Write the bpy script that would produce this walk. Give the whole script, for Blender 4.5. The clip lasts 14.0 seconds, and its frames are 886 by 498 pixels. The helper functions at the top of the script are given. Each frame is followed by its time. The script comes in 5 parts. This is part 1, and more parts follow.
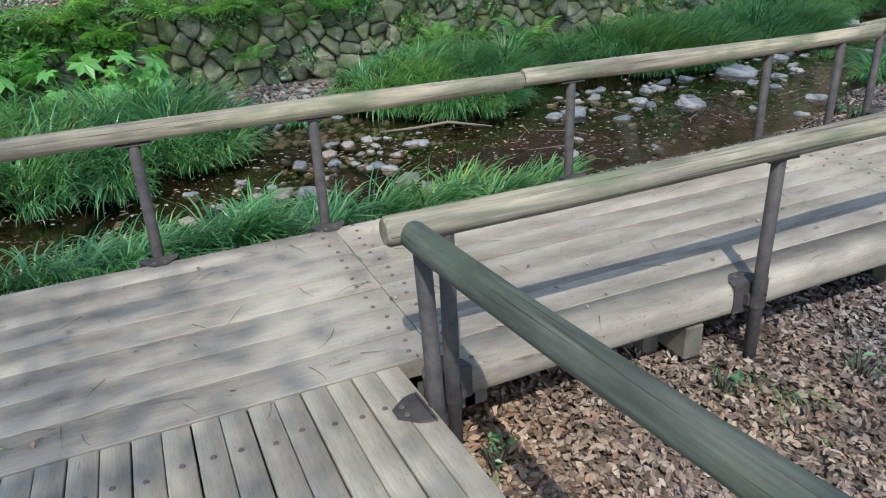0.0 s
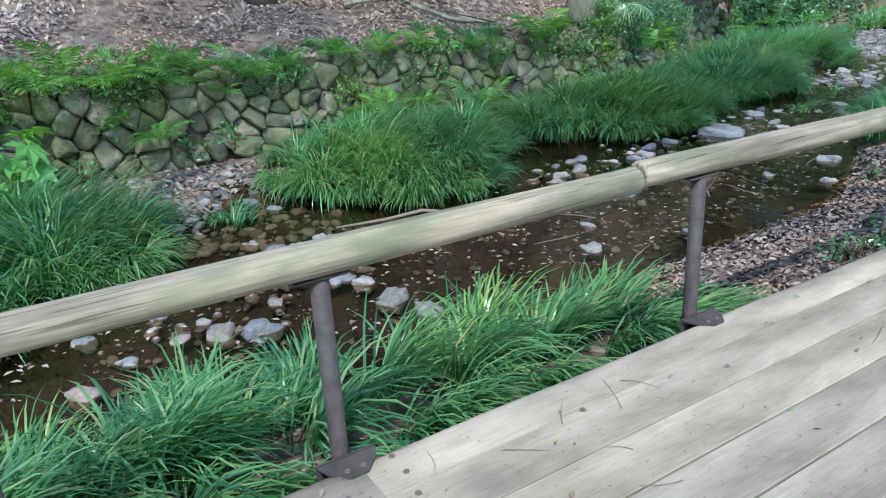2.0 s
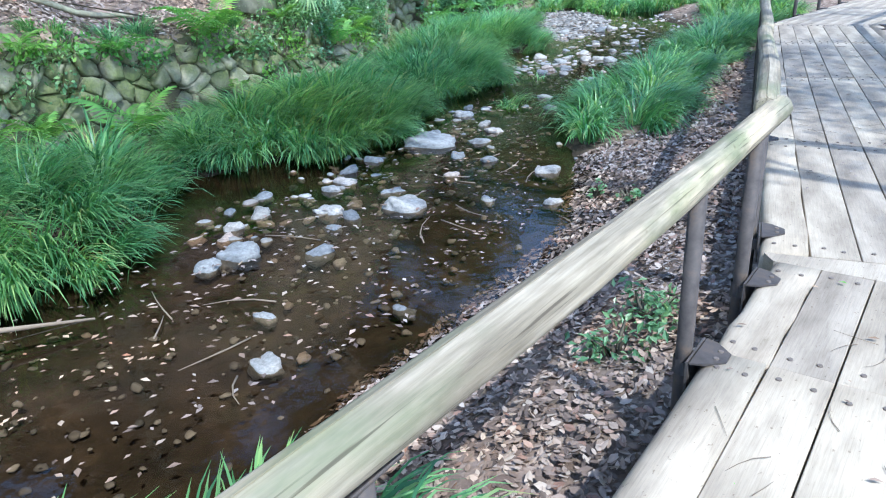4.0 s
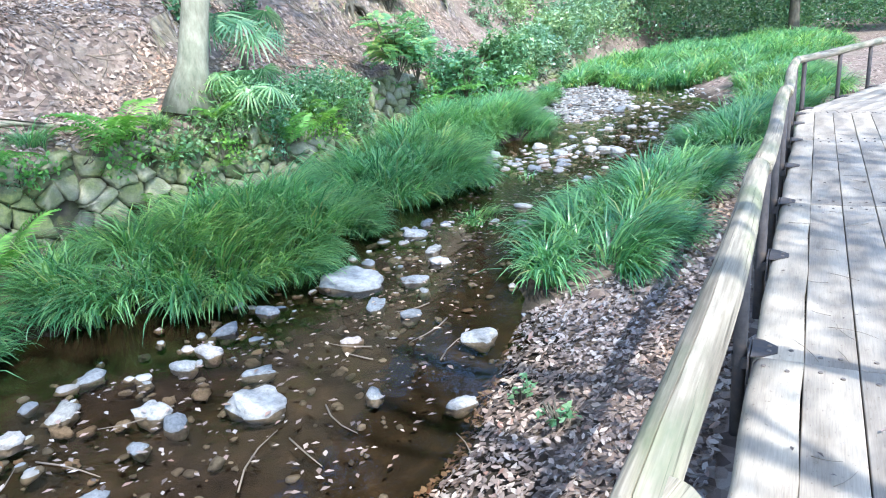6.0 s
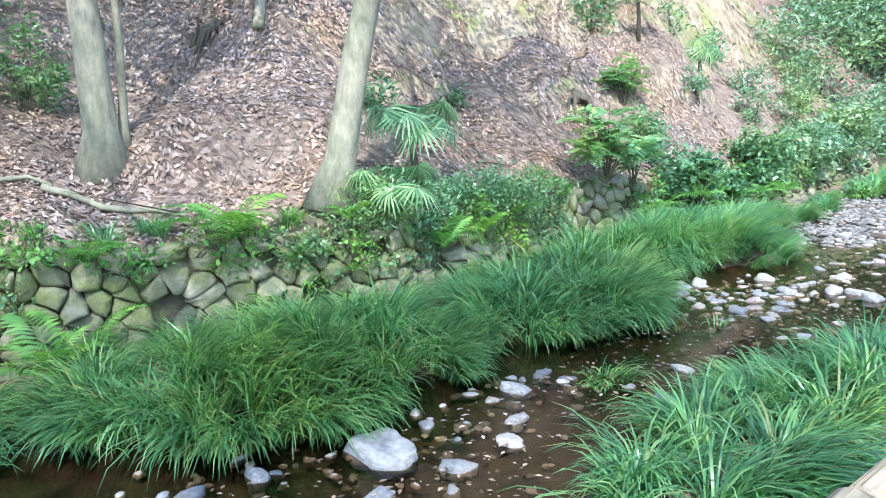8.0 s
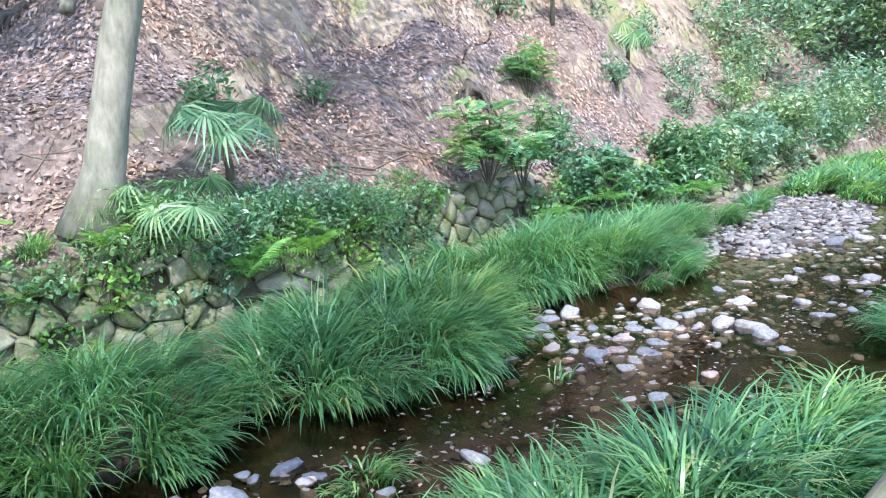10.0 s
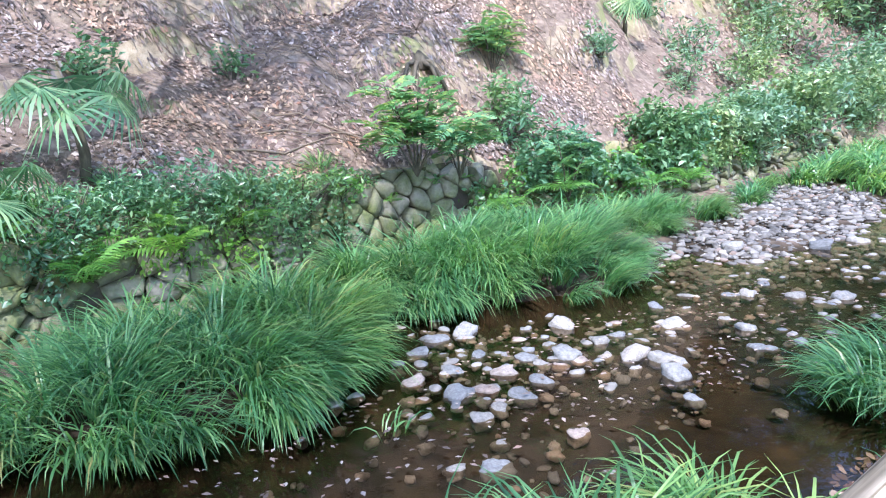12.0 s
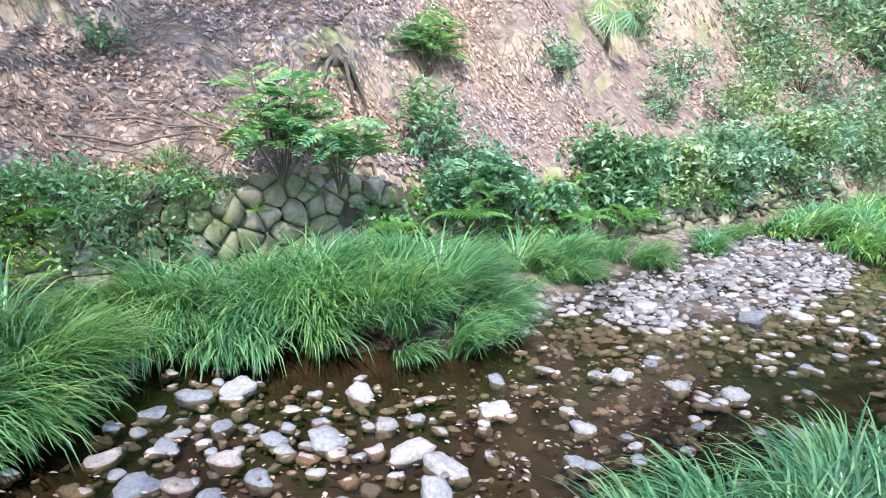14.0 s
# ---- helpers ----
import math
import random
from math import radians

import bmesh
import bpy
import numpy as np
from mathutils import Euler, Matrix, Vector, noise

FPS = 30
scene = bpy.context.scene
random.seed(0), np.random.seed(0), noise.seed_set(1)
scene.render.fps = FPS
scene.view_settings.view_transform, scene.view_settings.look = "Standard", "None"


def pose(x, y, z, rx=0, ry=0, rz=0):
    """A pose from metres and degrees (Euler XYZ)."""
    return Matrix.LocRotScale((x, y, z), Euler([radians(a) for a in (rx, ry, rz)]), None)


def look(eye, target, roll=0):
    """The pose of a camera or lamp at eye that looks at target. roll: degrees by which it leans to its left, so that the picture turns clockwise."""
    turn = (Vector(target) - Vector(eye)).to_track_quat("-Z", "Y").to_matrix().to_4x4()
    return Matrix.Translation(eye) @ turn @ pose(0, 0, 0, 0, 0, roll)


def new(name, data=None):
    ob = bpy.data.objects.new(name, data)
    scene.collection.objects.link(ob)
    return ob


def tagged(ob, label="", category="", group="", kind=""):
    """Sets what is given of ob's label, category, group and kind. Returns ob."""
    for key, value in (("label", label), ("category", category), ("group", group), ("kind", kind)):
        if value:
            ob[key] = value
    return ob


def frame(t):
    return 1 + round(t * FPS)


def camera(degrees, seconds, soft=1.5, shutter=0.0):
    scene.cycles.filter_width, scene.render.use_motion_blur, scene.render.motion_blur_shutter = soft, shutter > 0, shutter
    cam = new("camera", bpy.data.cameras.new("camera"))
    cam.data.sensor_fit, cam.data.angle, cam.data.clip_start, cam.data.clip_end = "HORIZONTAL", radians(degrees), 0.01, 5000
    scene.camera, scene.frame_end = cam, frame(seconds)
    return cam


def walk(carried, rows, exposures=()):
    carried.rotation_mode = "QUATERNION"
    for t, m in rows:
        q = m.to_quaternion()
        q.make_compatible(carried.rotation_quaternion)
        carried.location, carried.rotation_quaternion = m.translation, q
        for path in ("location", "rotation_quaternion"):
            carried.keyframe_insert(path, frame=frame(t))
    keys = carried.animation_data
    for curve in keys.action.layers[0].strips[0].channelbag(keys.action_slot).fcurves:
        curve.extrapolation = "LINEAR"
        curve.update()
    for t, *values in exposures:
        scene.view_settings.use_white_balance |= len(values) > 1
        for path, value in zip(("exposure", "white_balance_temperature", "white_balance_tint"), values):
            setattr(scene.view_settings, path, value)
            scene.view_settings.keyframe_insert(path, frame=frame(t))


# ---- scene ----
cam = camera(63.5, 14.0, soft=1.1)
METRES, EYE, TILT, LEAN, TURN = 15.82, 2.24, 0.0, 0.0, -22.9
ROWS = [
    (0.0, 0.0, 0.0, 0.0, -1.15, -24.59, 2.52),
    (0.5, -0.0179, 0.0252, -0.0038, -4.52, -23.06, 6.7),
    (1.0, -0.0277, 0.0556, -0.0056, -2.21, -22.05, 7.21),
    (1.5, -0.0329, 0.0864, -0.0088, -3.6, -24.9, 4.41),
    (2.0, -0.0368, 0.119, -0.0102, -9.2, -20.4, 3.08),
    (2.5, -0.0281, 0.1534, -0.0126, -14.42, -21.18, 3.11),
    (3.0, -0.0171, 0.1828, -0.0134, -21.56, -22.28, 1.78),
    (3.5, 0.0059, 0.2081, -0.0132, -30.78, -23.26, 2.43),
    (6.0, 0.164, 0.3035, -0.0041, -27.05, -17.64, 4.32),
    (6.5, 0.1997, 0.3146, -0.0015, -16.68, -14.99, 3.25),
    (7.0, 0.2308, 0.3336, 0.0005, -8.96, -12.12, 1.63),
    (7.5, 0.2623, 0.352, -0.0001, -4.93, -8.71, 3.4),
    (8.0, 0.2968, 0.3759, -0.0025, -3.71, -9.6, 2.88),
    (10.5, 0.4501, 0.4971, -0.0043, -6.86, -10.82, 4.53),
    (11.0, 0.4809, 0.5147, -0.0035, -17.11, -10.09, 3.1),
    (11.5, 0.4982, 0.5308, -0.0065, -11.63, -10.69, 1.17),
    (12.0, 0.5235, 0.5489, -0.0063, -1.74, -12.14, 3.29),
    (12.5, 0.5533, 0.5694, -0.0082, 0.09, -13.05, 2.35),
    (13.0, 0.582, 0.5917, -0.0088, 4.08, -14.21, -2.3),
    (13.5, 0.6102, 0.6164, -0.0064, 0.52, -12.7, -2.58),
    (14.0, 0.6396, 0.6381, -0.0086, 1.78, -11.58, -2.05),
]
walk(cam, [(t, pose(0, 0, EYE, TILT, LEAN, TURN) @ pose(METRES * x, METRES * y, METRES * z, 90 + pitch, roll, yaw)) for t, x, y, z, yaw, pitch, roll in ROWS],
     exposures=[(0.0, 0.95, 5750, 5), (2.0, 1.2, 5400, 5), (3.5, 1.65, 5250, 6), (6.0, 2.25, 5400, 8), (8.2, 2.15, 5600, 9), (10.3, 2.05, 5550, 19), (12.5, 2.08, 5600, 19), (14.0, 2.08, 5800, 18)])

# ---- daylight: sky and one sun through the tree crowns ----
SUN_ELEVATION, SUN_AZIMUTH = 52.0, 205.0   # degrees; azimuth clockwise from +y
world = bpy.data.worlds.new("sky")
scene.world = world
world.use_nodes = True
wt = world.node_tree
sky = wt.nodes.new("ShaderNodeTexSky")
sky.sky_type = "NISHITA"
sky.sun_disc = False
sky.sun_elevation = radians(SUN_ELEVATION)
sky.sun_rotation = radians(SUN_AZIMUTH)
wt.nodes["Background"].inputs["Strength"].default_value = 0.15
wt.links.new(sky.outputs[0], wt.nodes["Background"].inputs["Color"])
sun_data = bpy.data.lights.new("sun", "SUN")
sun_data.energy, sun_data.angle, sun_data.color = 2.0, radians(0.55), (1.0, 0.96, 0.89)
sun = new("sun", sun_data)
az, el = radians(SUN_AZIMUTH), radians(SUN_ELEVATION)
sun_dir = Vector((math.sin(az) * math.cos(el), math.cos(az) * math.cos(el), math.sin(el)))
sun.matrix_world = look(sun_dir * 60, (0, 0, 0))
scene.view_settings.exposure = 0.0


# ---- materials ----
class Mat:
    """A small node builder round one Principled surface."""

    def __init__(self, name):
        self.m = bpy.data.materials.new(name)
        self.m.use_nodes = True
        self.t = self.m.node_tree
        self.b = self.t.nodes["Principled BSDF"]
        self.co = self.t.nodes.new("ShaderNodeTexCoord")

    def node(self, kind, **kw):
        n = self.t.nodes.new(kind)
        for k, v in kw.items():
            n.inputs[k].default_value = v
        return n

    def link(self, a, b):
        self.t.links.new(a, b)

    def mapping(self, scale, space="Object"):
        n = self.node("ShaderNodeMapping", Scale=scale)
        self.link(self.co.outputs[space], n.inputs["Vector"])
        return n.outputs[0]

    def noise(self, vec, scale, detail=4.0, rough=0.6):
        n = self.node("ShaderNodeTexNoise", Scale=scale, Detail=detail, Roughness=rough)
        self.link(vec, n.inputs["Vector"])
        return n.outputs["Fac"]

    def ramp(self, fac, stops):
        n = self.t.nodes.new("ShaderNodeValToRGB")
        e = n.color_ramp.elements
        while len(e) < len(stops):
            e.new(0.5)
        for s, (p, c) in zip(e, stops):
            s.position, s.color = p, (*c, 1) if len(c) == 3 else c
        self.link(fac, n.inputs[0])
        return n.outputs[0]

    def mix(self, fac, a, b, mode="MIX"):
        n = self.t.nodes.new("ShaderNodeMix")
        n.data_type, n.blend_type = "RGBA", mode
        for sock, v in ((n.inputs["Factor"], fac), (n.inputs["A"], a), (n.inputs["B"], b)):
            if isinstance(v, (int, float)):
                sock.default_value = v
            elif isinstance(v, tuple):
                sock.default_value = (*v, 1)
            else:
                self.link(v, sock)
        return n.outputs["Result"]

    def random(self):
        return self.t.nodes.new("ShaderNodeObjectInfo").outputs["Random"]

    def island(self):
        return self.t.nodes.new("ShaderNodeNewGeometry").outputs["Random Per Island"]

    def bump(self, h, strength, distance):
        n = self.node("ShaderNodeBump", Strength=strength, Distance=distance)
        self.link(h, n.inputs["Height"])
        self.link(n.outputs[0], self.b.inputs["Normal"])

    def done(self, colour=None, rough=0.8, metal=0.0, spec=0.5):
        if colour is not None:
            if isinstance(colour, tuple):
                self.b.inputs["Base Color"].default_value = (*colour, 1)
            else:
                self.link(colour, self.b.inputs["Base Color"])
        self.b.inputs["Roughness"].default_value = rough
        self.b.inputs["Metallic"].default_value = metal
        self.b.inputs["Specular IOR Level"].default_value = spec
        return self.m


def wood_board(name, light, mid, dark):
    a = Mat(name)
    wide = a.mapping((0.9, 9, 9))
    grain = a.noise(a.mapping((2.6, 60, 60)), 2.2, 6, 0.7)
    base = a.ramp(grain, [(0.05, dark), (0.5, mid), (0.95, light)])
    fine = a.noise(a.mapping((4, 110, 110)), 2.0, 4, 0.7)
    base = a.mix(0.28, base, a.ramp(fine, [(0.32, (0.55, 0.52, 0.5)), (0.5, (1, 1, 1)), (0.7, (1.15, 1.13, 1.1))]), "MULTIPLY")
    speck = a.ramp(a.noise(a.mapping((14, 22, 22)), 2.4, 3, 0.6), [(0.30, (0.5, 0.45, 0.4)), (0.36, (1, 1, 1))])
    base = a.mix(0.7, base, speck, "MULTIPLY")
    blot = a.ramp(a.noise(a.mapping((0.7, 2.2, 2.2), "Object"), 1.7, 5, 0.6), [(0.36, (0.42, 0.40, 0.39)), (0.64, (1, 1, 1))])
    base = a.mix(0.85, base, blot, "MULTIPLY")
    tint = a.ramp(a.random(), [(0.0, (0.85, 0.83, 0.81)), (0.5, (0.95, 0.93, 0.90)), (1.0, (1.08, 1.05, 0.98))])
    base = a.mix(1.0, base, tint, "MULTIPLY")
    knots = a.ramp(a.noise(wide, 3.0, 3), [(0.24, (0.35, 0.28, 0.22)), (0.31, (1, 1, 1))])
    base = a.mix(0.7, base, knots, "MULTIPLY")
    a.bump(grain, 0.25, 0.003)
    return a.done(base, 0.82, spec=0.3)


def log_wood(name, light, mid, dark, algae, amount):
    a = Mat(name)
    grain = a.noise(a.mapping((1.0, 26, 26)), 2.0, 6, 0.65)
    base = a.ramp(grain, [(0.28, dark), (0.5, mid), (0.72, light)])
    green = a.ramp(a.noise(a.mapping((1.3, 4, 4)), 1.6, 5, 0.6), [(0.62 - amount, (0, 0, 0)), (0.80 - amount * 0.8, (1, 1, 1))])
    base = a.mix(green, base, algae)
    worn = a.ramp(a.noise(a.mapping((1.1, 7, 7)), 1.3, 4, 0.6), [(0.35, (0.62, 0.60, 0.58)), (0.5, (1, 1, 1)), (0.66, (1.45, 1.38, 1.28))])
    base = a.mix(0.85, base, worn, "MULTIPLY")
    split = a.ramp(a.noise(a.mapping((0.5, 46, 46)), 2.0, 3, 0.5), [(0.33, (0.35, 0.33, 0.3)), (0.39, (1, 1, 1))])
    base = a.mix(0.8, base, split, "MULTIPLY")
    knot = a.ramp(a.noise(a.mapping((5, 9, 9)), 1.5, 2), [(0.23, (0.3, 0.25, 0.2)), (0.29, (1, 1, 1))])
    base = a.mix(0.8, base, knot, "MULTIPLY")
    a.bump(grain, 0.45, 0.004)
    return a.done(base, 0.78, spec=0.3)


def stone_mat(name, stops, moss=0.0, scale=7.0, island=False, relief=0.012):
    a = Mat(name)
    vec = a.co.outputs["Object"]
    pick = a.ramp(a.island() if island else a.random(), stops)
    fine = a.noise(vec, scale * 4, 6, 0.7)
    mott = a.ramp(a.noise(vec, scale, 5, 0.65), [(0.3, (0.55, 0.53, 0.5)), (0.7, (1.15, 1.13, 1.1))])
    base = a.mix(1.0, pick, mott, "MULTIPLY")
    if moss:
        gen = a.t.nodes.new("ShaderNodeNewGeometry").outputs["Position"]
        m = a.ramp(a.noise(gen, 1.7, 6, 0.7), [(0.60 - moss * 0.3, (0, 0, 0)), (0.70 - moss * 0.15, (0.85, 0.85, 0.85))])
        base = a.mix(m, base, a.ramp(fine, [(0.3, (0.05, 0.075, 0.02)), (0.7, (0.17, 0.19, 0.05))]))
    a.bump(fine, 0.6, relief)
    return a.done(base, 0.85, spec=0.35)


def leaf_mat(name, stops, rough=0.5, translucent=0.35, by_object=False):
    a = Mat(name)
    base = a.ramp(a.random() if by_object else a.island(), stops)
    patch = a.ramp(a.noise(a.t.nodes.new("ShaderNodeNewGeometry").outputs["Position"], 1.1, 3), [(0.35, (0.78, 0.82, 0.8)), (0.65, (1.15, 1.12, 1.0))])
    base = a.mix(1.0, base, patch, "MULTIPLY")
    warm = a.ramp(a.noise(a.t.nodes.new("ShaderNodeNewGeometry").outputs["Position"], 0.45, 2), [(0.42, (0.92, 0.97, 1.06)), (0.62, (1.22, 1.08, 0.86))])
    base = a.mix(1.0, base, warm, "MULTIPLY")
    a.done(base, rough, spec=0.55)
    if translucent:
        tr = a.t.nodes.new("ShaderNodeBsdfTranslucent")
        a.link(a.mix(1.0, base, (1.15, 1.25, 0.72), "MULTIPLY"), tr.inputs[0])
        mx = a.t.nodes.new("ShaderNodeMixShader")
        mx.inputs[0].default_value = translucent
        a.link(a.b.outputs[0], mx.inputs[1])
        a.link(tr.outputs[0], mx.inputs[2])
        a.link(mx.outputs[0], a.t.nodes["Material Output"].inputs["Surface"])
    return a.m


M_BOARD = wood_board("weathered_deck_wood", (0.54, 0.46, 0.36), (0.44, 0.372, 0.288), (0.27, 0.222, 0.17))
M_RAMP = wood_board("weathered_ramp_wood", (0.60, 0.51, 0.40), (0.48, 0.41, 0.31), (0.31, 0.26, 0.19))
M_LOG = log_wood("weathered_log", (0.42, 0.35, 0.255), (0.29, 0.24, 0.168), (0.15, 0.122, 0.085), (0.15, 0.15, 0.085), 0.14)
M_LOG_GREEN = log_wood("algae_green_log", (0.17, 0.17, 0.13), (0.115, 0.12, 0.088), (0.065, 0.068, 0.05), (0.075, 0.088, 0.058), 0.22)
# slightly darker than M_LOG with more algae; some shade is put into the colour
M_LOG_MID = log_wood("shaded_greenish_log", (0.40, 0.335, 0.245), (0.27, 0.228, 0.16), (0.14, 0.117, 0.082), (0.15, 0.15, 0.09), 0.18)
M_BEAM = wood_board("dark_beam_wood", (0.26, 0.23, 0.17), (0.18, 0.16, 0.12), (0.10, 0.09, 0.07))


def post_mat():
    a = Mat("dark_painted_steel")
    n = a.noise(a.co.outputs["Object"], 14, 5, 0.7)
    base = a.ramp(n, [(0.3, (0.045, 0.036, 0.032)), (0.55, (0.075, 0.062, 0.055)), (0.75, (0.12, 0.085, 0.06))])
    a.bump(n, 0.2, 0.002)
    return a.done(base, 0.7, metal=0.1, spec=0.35)


M_POST = post_mat()
M_BOLT = Mat("rusty_bolt").done((0.16, 0.125, 0.10), 0.7, metal=0.3)
RIVER = [(0.0, (0.17, 0.175, 0.18)), (0.25, (0.25, 0.255, 0.255)), (0.45, (0.35, 0.335, 0.31)), (0.6, (0.24, 0.225, 0.20)), (0.75, (0.42, 0.395, 0.36)), (0.9, (0.38, 0.30, 0.25)), (1.0, (0.20, 0.19, 0.175))]
M_RIVER = stone_mat("river_stone", RIVER)
M_PEBBLE = stone_mat("pebbles", [(0.0, (0.10, 0.097, 0.092)), (0.3, (0.165, 0.155, 0.145)), (0.6, (0.24, 0.225, 0.20)), (0.85, (0.34, 0.32, 0.29)), (1.0, (0.25, 0.19, 0.155))], island=True)
M_RIVER_JOINED = stone_mat("river_stone_joined", RIVER, island=True)
WALLC = [(0.0, (0.16, 0.155, 0.12)), (0.4, (0.26, 0.24, 0.18)), (0.75, (0.39, 0.35, 0.26)), (1.0, (0.21, 0.205, 0.175))]
M_WALL = stone_mat("wall_stone", WALLC, moss=0.8, relief=0.012)
M_WALL_JOINED = stone_mat("wall_stone_joined", WALLC, moss=0.8, island=True, relief=0.012)
M_EARTH = stone_mat("mossy_earth", [(0.0, (0.075, 0.062, 0.042)), (1.0, (0.075, 0.062, 0.042))], moss=0.45, scale=9.0)
M_GRASS = leaf_mat("grass_blades", [(0.0, (0.05, 0.14, 0.06)), (0.3, (0.10, 0.25, 0.10)), (0.65, (0.18, 0.36, 0.145)), (0.95, (0.30, 0.47, 0.19)), (1.0, (0.36, 0.34, 0.15))], 0.32, 0.45)
M_FERN = leaf_mat("fern_leaflets", [(0.0, (0.09, 0.22, 0.05)), (0.6, (0.15, 0.33, 0.07)), (1.0, (0.24, 0.42, 0.10))], 0.5, 0.4)
M_BROAD = leaf_mat("broad_leaves", [(0.0, (0.10, 0.27, 0.06)), (1.0, (0.20, 0.42, 0.10))], 0.45, 0.4)
M_SHRUB = leaf_mat("shrub_leaves", [(0.0, (0.08, 0.175, 0.09)), (0.6, (0.155, 0.295, 0.15)), (1.0, (0.29, 0.42, 0.24))], 0.30, 0.38)
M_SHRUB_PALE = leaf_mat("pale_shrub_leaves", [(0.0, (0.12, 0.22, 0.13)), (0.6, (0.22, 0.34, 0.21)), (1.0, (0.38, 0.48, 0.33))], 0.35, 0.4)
M_SHRUB_LIGHT = leaf_mat("light_shrub_leaves", [(0.0, (0.14, 0.31, 0.15)), (0.6, (0.22, 0.40, 0.20)), (0.92, (0.33, 0.46, 0.21)), (1.0, (0.46, 0.48, 0.18))], 0.4, 0.35)
M_CROWN = leaf_mat("crown_leaves", [(0.0, (0.06, 0.12, 0.04)), (1.0, (0.12, 0.22, 0.07))], 0.45, 0.45)
M_LITTER = leaf_mat("dead_leaves", [(0.0, (0.075, 0.05, 0.038)), (0.3, (0.16, 0.11, 0.087)), (0.6, (0.26, 0.187, 0.152)), (0.85, (0.41, 0.33, 0.28)), (1.0, (0.22, 0.11, 0.075))], 0.7, 0.0)
M_TWIG = Mat("dry_twig").done((0.20, 0.15, 0.10), 0.85)


def bark_mat(name, a_, b_):
    a = Mat(name)
    n = a.noise(a.mapping((9, 9, 3)), 1.6, 6, 0.65)
    big = a.noise(a.co.outputs["Object"], 1.8, 4)
    base = a.mix(1.0, a.ramp(n, [(0.3, a_), (0.7, b_)]), a.ramp(big, [(0.35, (0.7, 0.75, 0.65)), (0.65, (1.1, 1.08, 1.0))]), "MULTIPLY")
    a.bump(n, 0.6, 0.01)
    return a.done(base, 0.9, spec=0.2)


M_BARK = bark_mat("grey_bark", (0.17, 0.155, 0.115), (0.34, 0.31, 0.24))
M_BARK_DARK = bark_mat("dark_bark", (0.06, 0.05, 0.04), (0.14, 0.12, 0.09))


def soil_mat():
    a = Mat("leafy_soil")
    p = a.t.nodes.new("ShaderNodeNewGeometry").outputs["Position"]
    v = a.node("ShaderNodeTexVoronoi", Scale=15.0)
    a.link(p, v.inputs["Vector"])
    sep = a.t.nodes.new("ShaderNodeSeparateColor")
    a.link(v.outputs["Color"], sep.inputs[0])
    leaf = a.ramp(sep.outputs[0], [(0.0, (0.07, 0.048, 0.036)), (0.4, (0.155, 0.105, 0.078)), (0.75, (0.25, 0.18, 0.135)), (1.0, (0.36, 0.28, 0.22))])
    soil = a.ramp(a.noise(p, 5, 6, 0.7), [(0.3, (0.09, 0.066, 0.05)), (0.5, (0.18, 0.135, 0.10)), (0.7, (0.33, 0.26, 0.19))])
    m = a.ramp(a.noise(p, 0.8, 5, 0.6), [(0.42, (0, 0, 0)), (0.58, (1, 1, 1))])
    base = a.mix(m, leaf, soil)
    nz = a.t.nodes.new("ShaderNodeSeparateXYZ")
    a.link(a.t.nodes.new("ShaderNodeNewGeometry").outputs["True Normal"], nz.inputs[0])
    steep = a.node("ShaderNodeMapRange")
    steep.inputs["From Min"].default_value, steep.inputs["From Max"].default_value = 0.63, 0.50
    a.link(nz.outputs[2], steep.inputs["Value"])
    sand = a.ramp(a.noise(p, 2.6, 7, 0.7), [(0.3, (0.13, 0.098, 0.06)), (0.5, (0.29, 0.228, 0.145)), (0.7, (0.43, 0.355, 0.245))])
    moss = a.ramp(a.noise(p, 0.9, 6, 0.7), [(0.50, (0, 0, 0)), (0.63, (0.8, 0.8, 0.8))])
    sand = a.mix(moss, sand, (0.20, 0.22, 0.07))
    px = a.t.nodes.new("ShaderNodeSeparateXYZ")
    a.link(p, px.inputs[0])
    east = a.node("ShaderNodeMapRange")
    east.inputs["From Min"].default_value, east.inputs["From Max"].default_value = 31.0, 27.0
    a.link(px.outputs[0], east.inputs["Value"])
    both = a.t.nodes.new("ShaderNodeMath")
    both.operation = "MULTIPLY"
    a.link(steep.outputs[0], both.inputs[0])
    a.link(east.outputs[0], both.inputs[1])
    base = a.mix(both.outputs[0], base, sand)
    z = a.t.nodes.new("ShaderNodeSeparateXYZ")
    a.link(p, z.inputs[0])
    # the stream's bed: wet brown silt below the waterline
    wet = a.ramp(a.noise(p, 3.5, 6, 0.7), [(0.3, (0.016, 0.012, 0.008)), (0.55, (0.045, 0.033, 0.02)), (0.7, (0.085, 0.06, 0.036))])
    mr = a.node("ShaderNodeMapRange")
    mr.inputs["From Min"].default_value, mr.inputs["From Max"].default_value = 0.03, 0.10
    a.link(z.outputs[2], mr.inputs["Value"])
    base = a.mix(mr.outputs[0], wet, base)
    a.bump(a.noise(p, 20, 5, 0.7), 0.6, 0.03)
    return a.done(base, 0.9, spec=0.2)


M_SOIL = soil_mat()


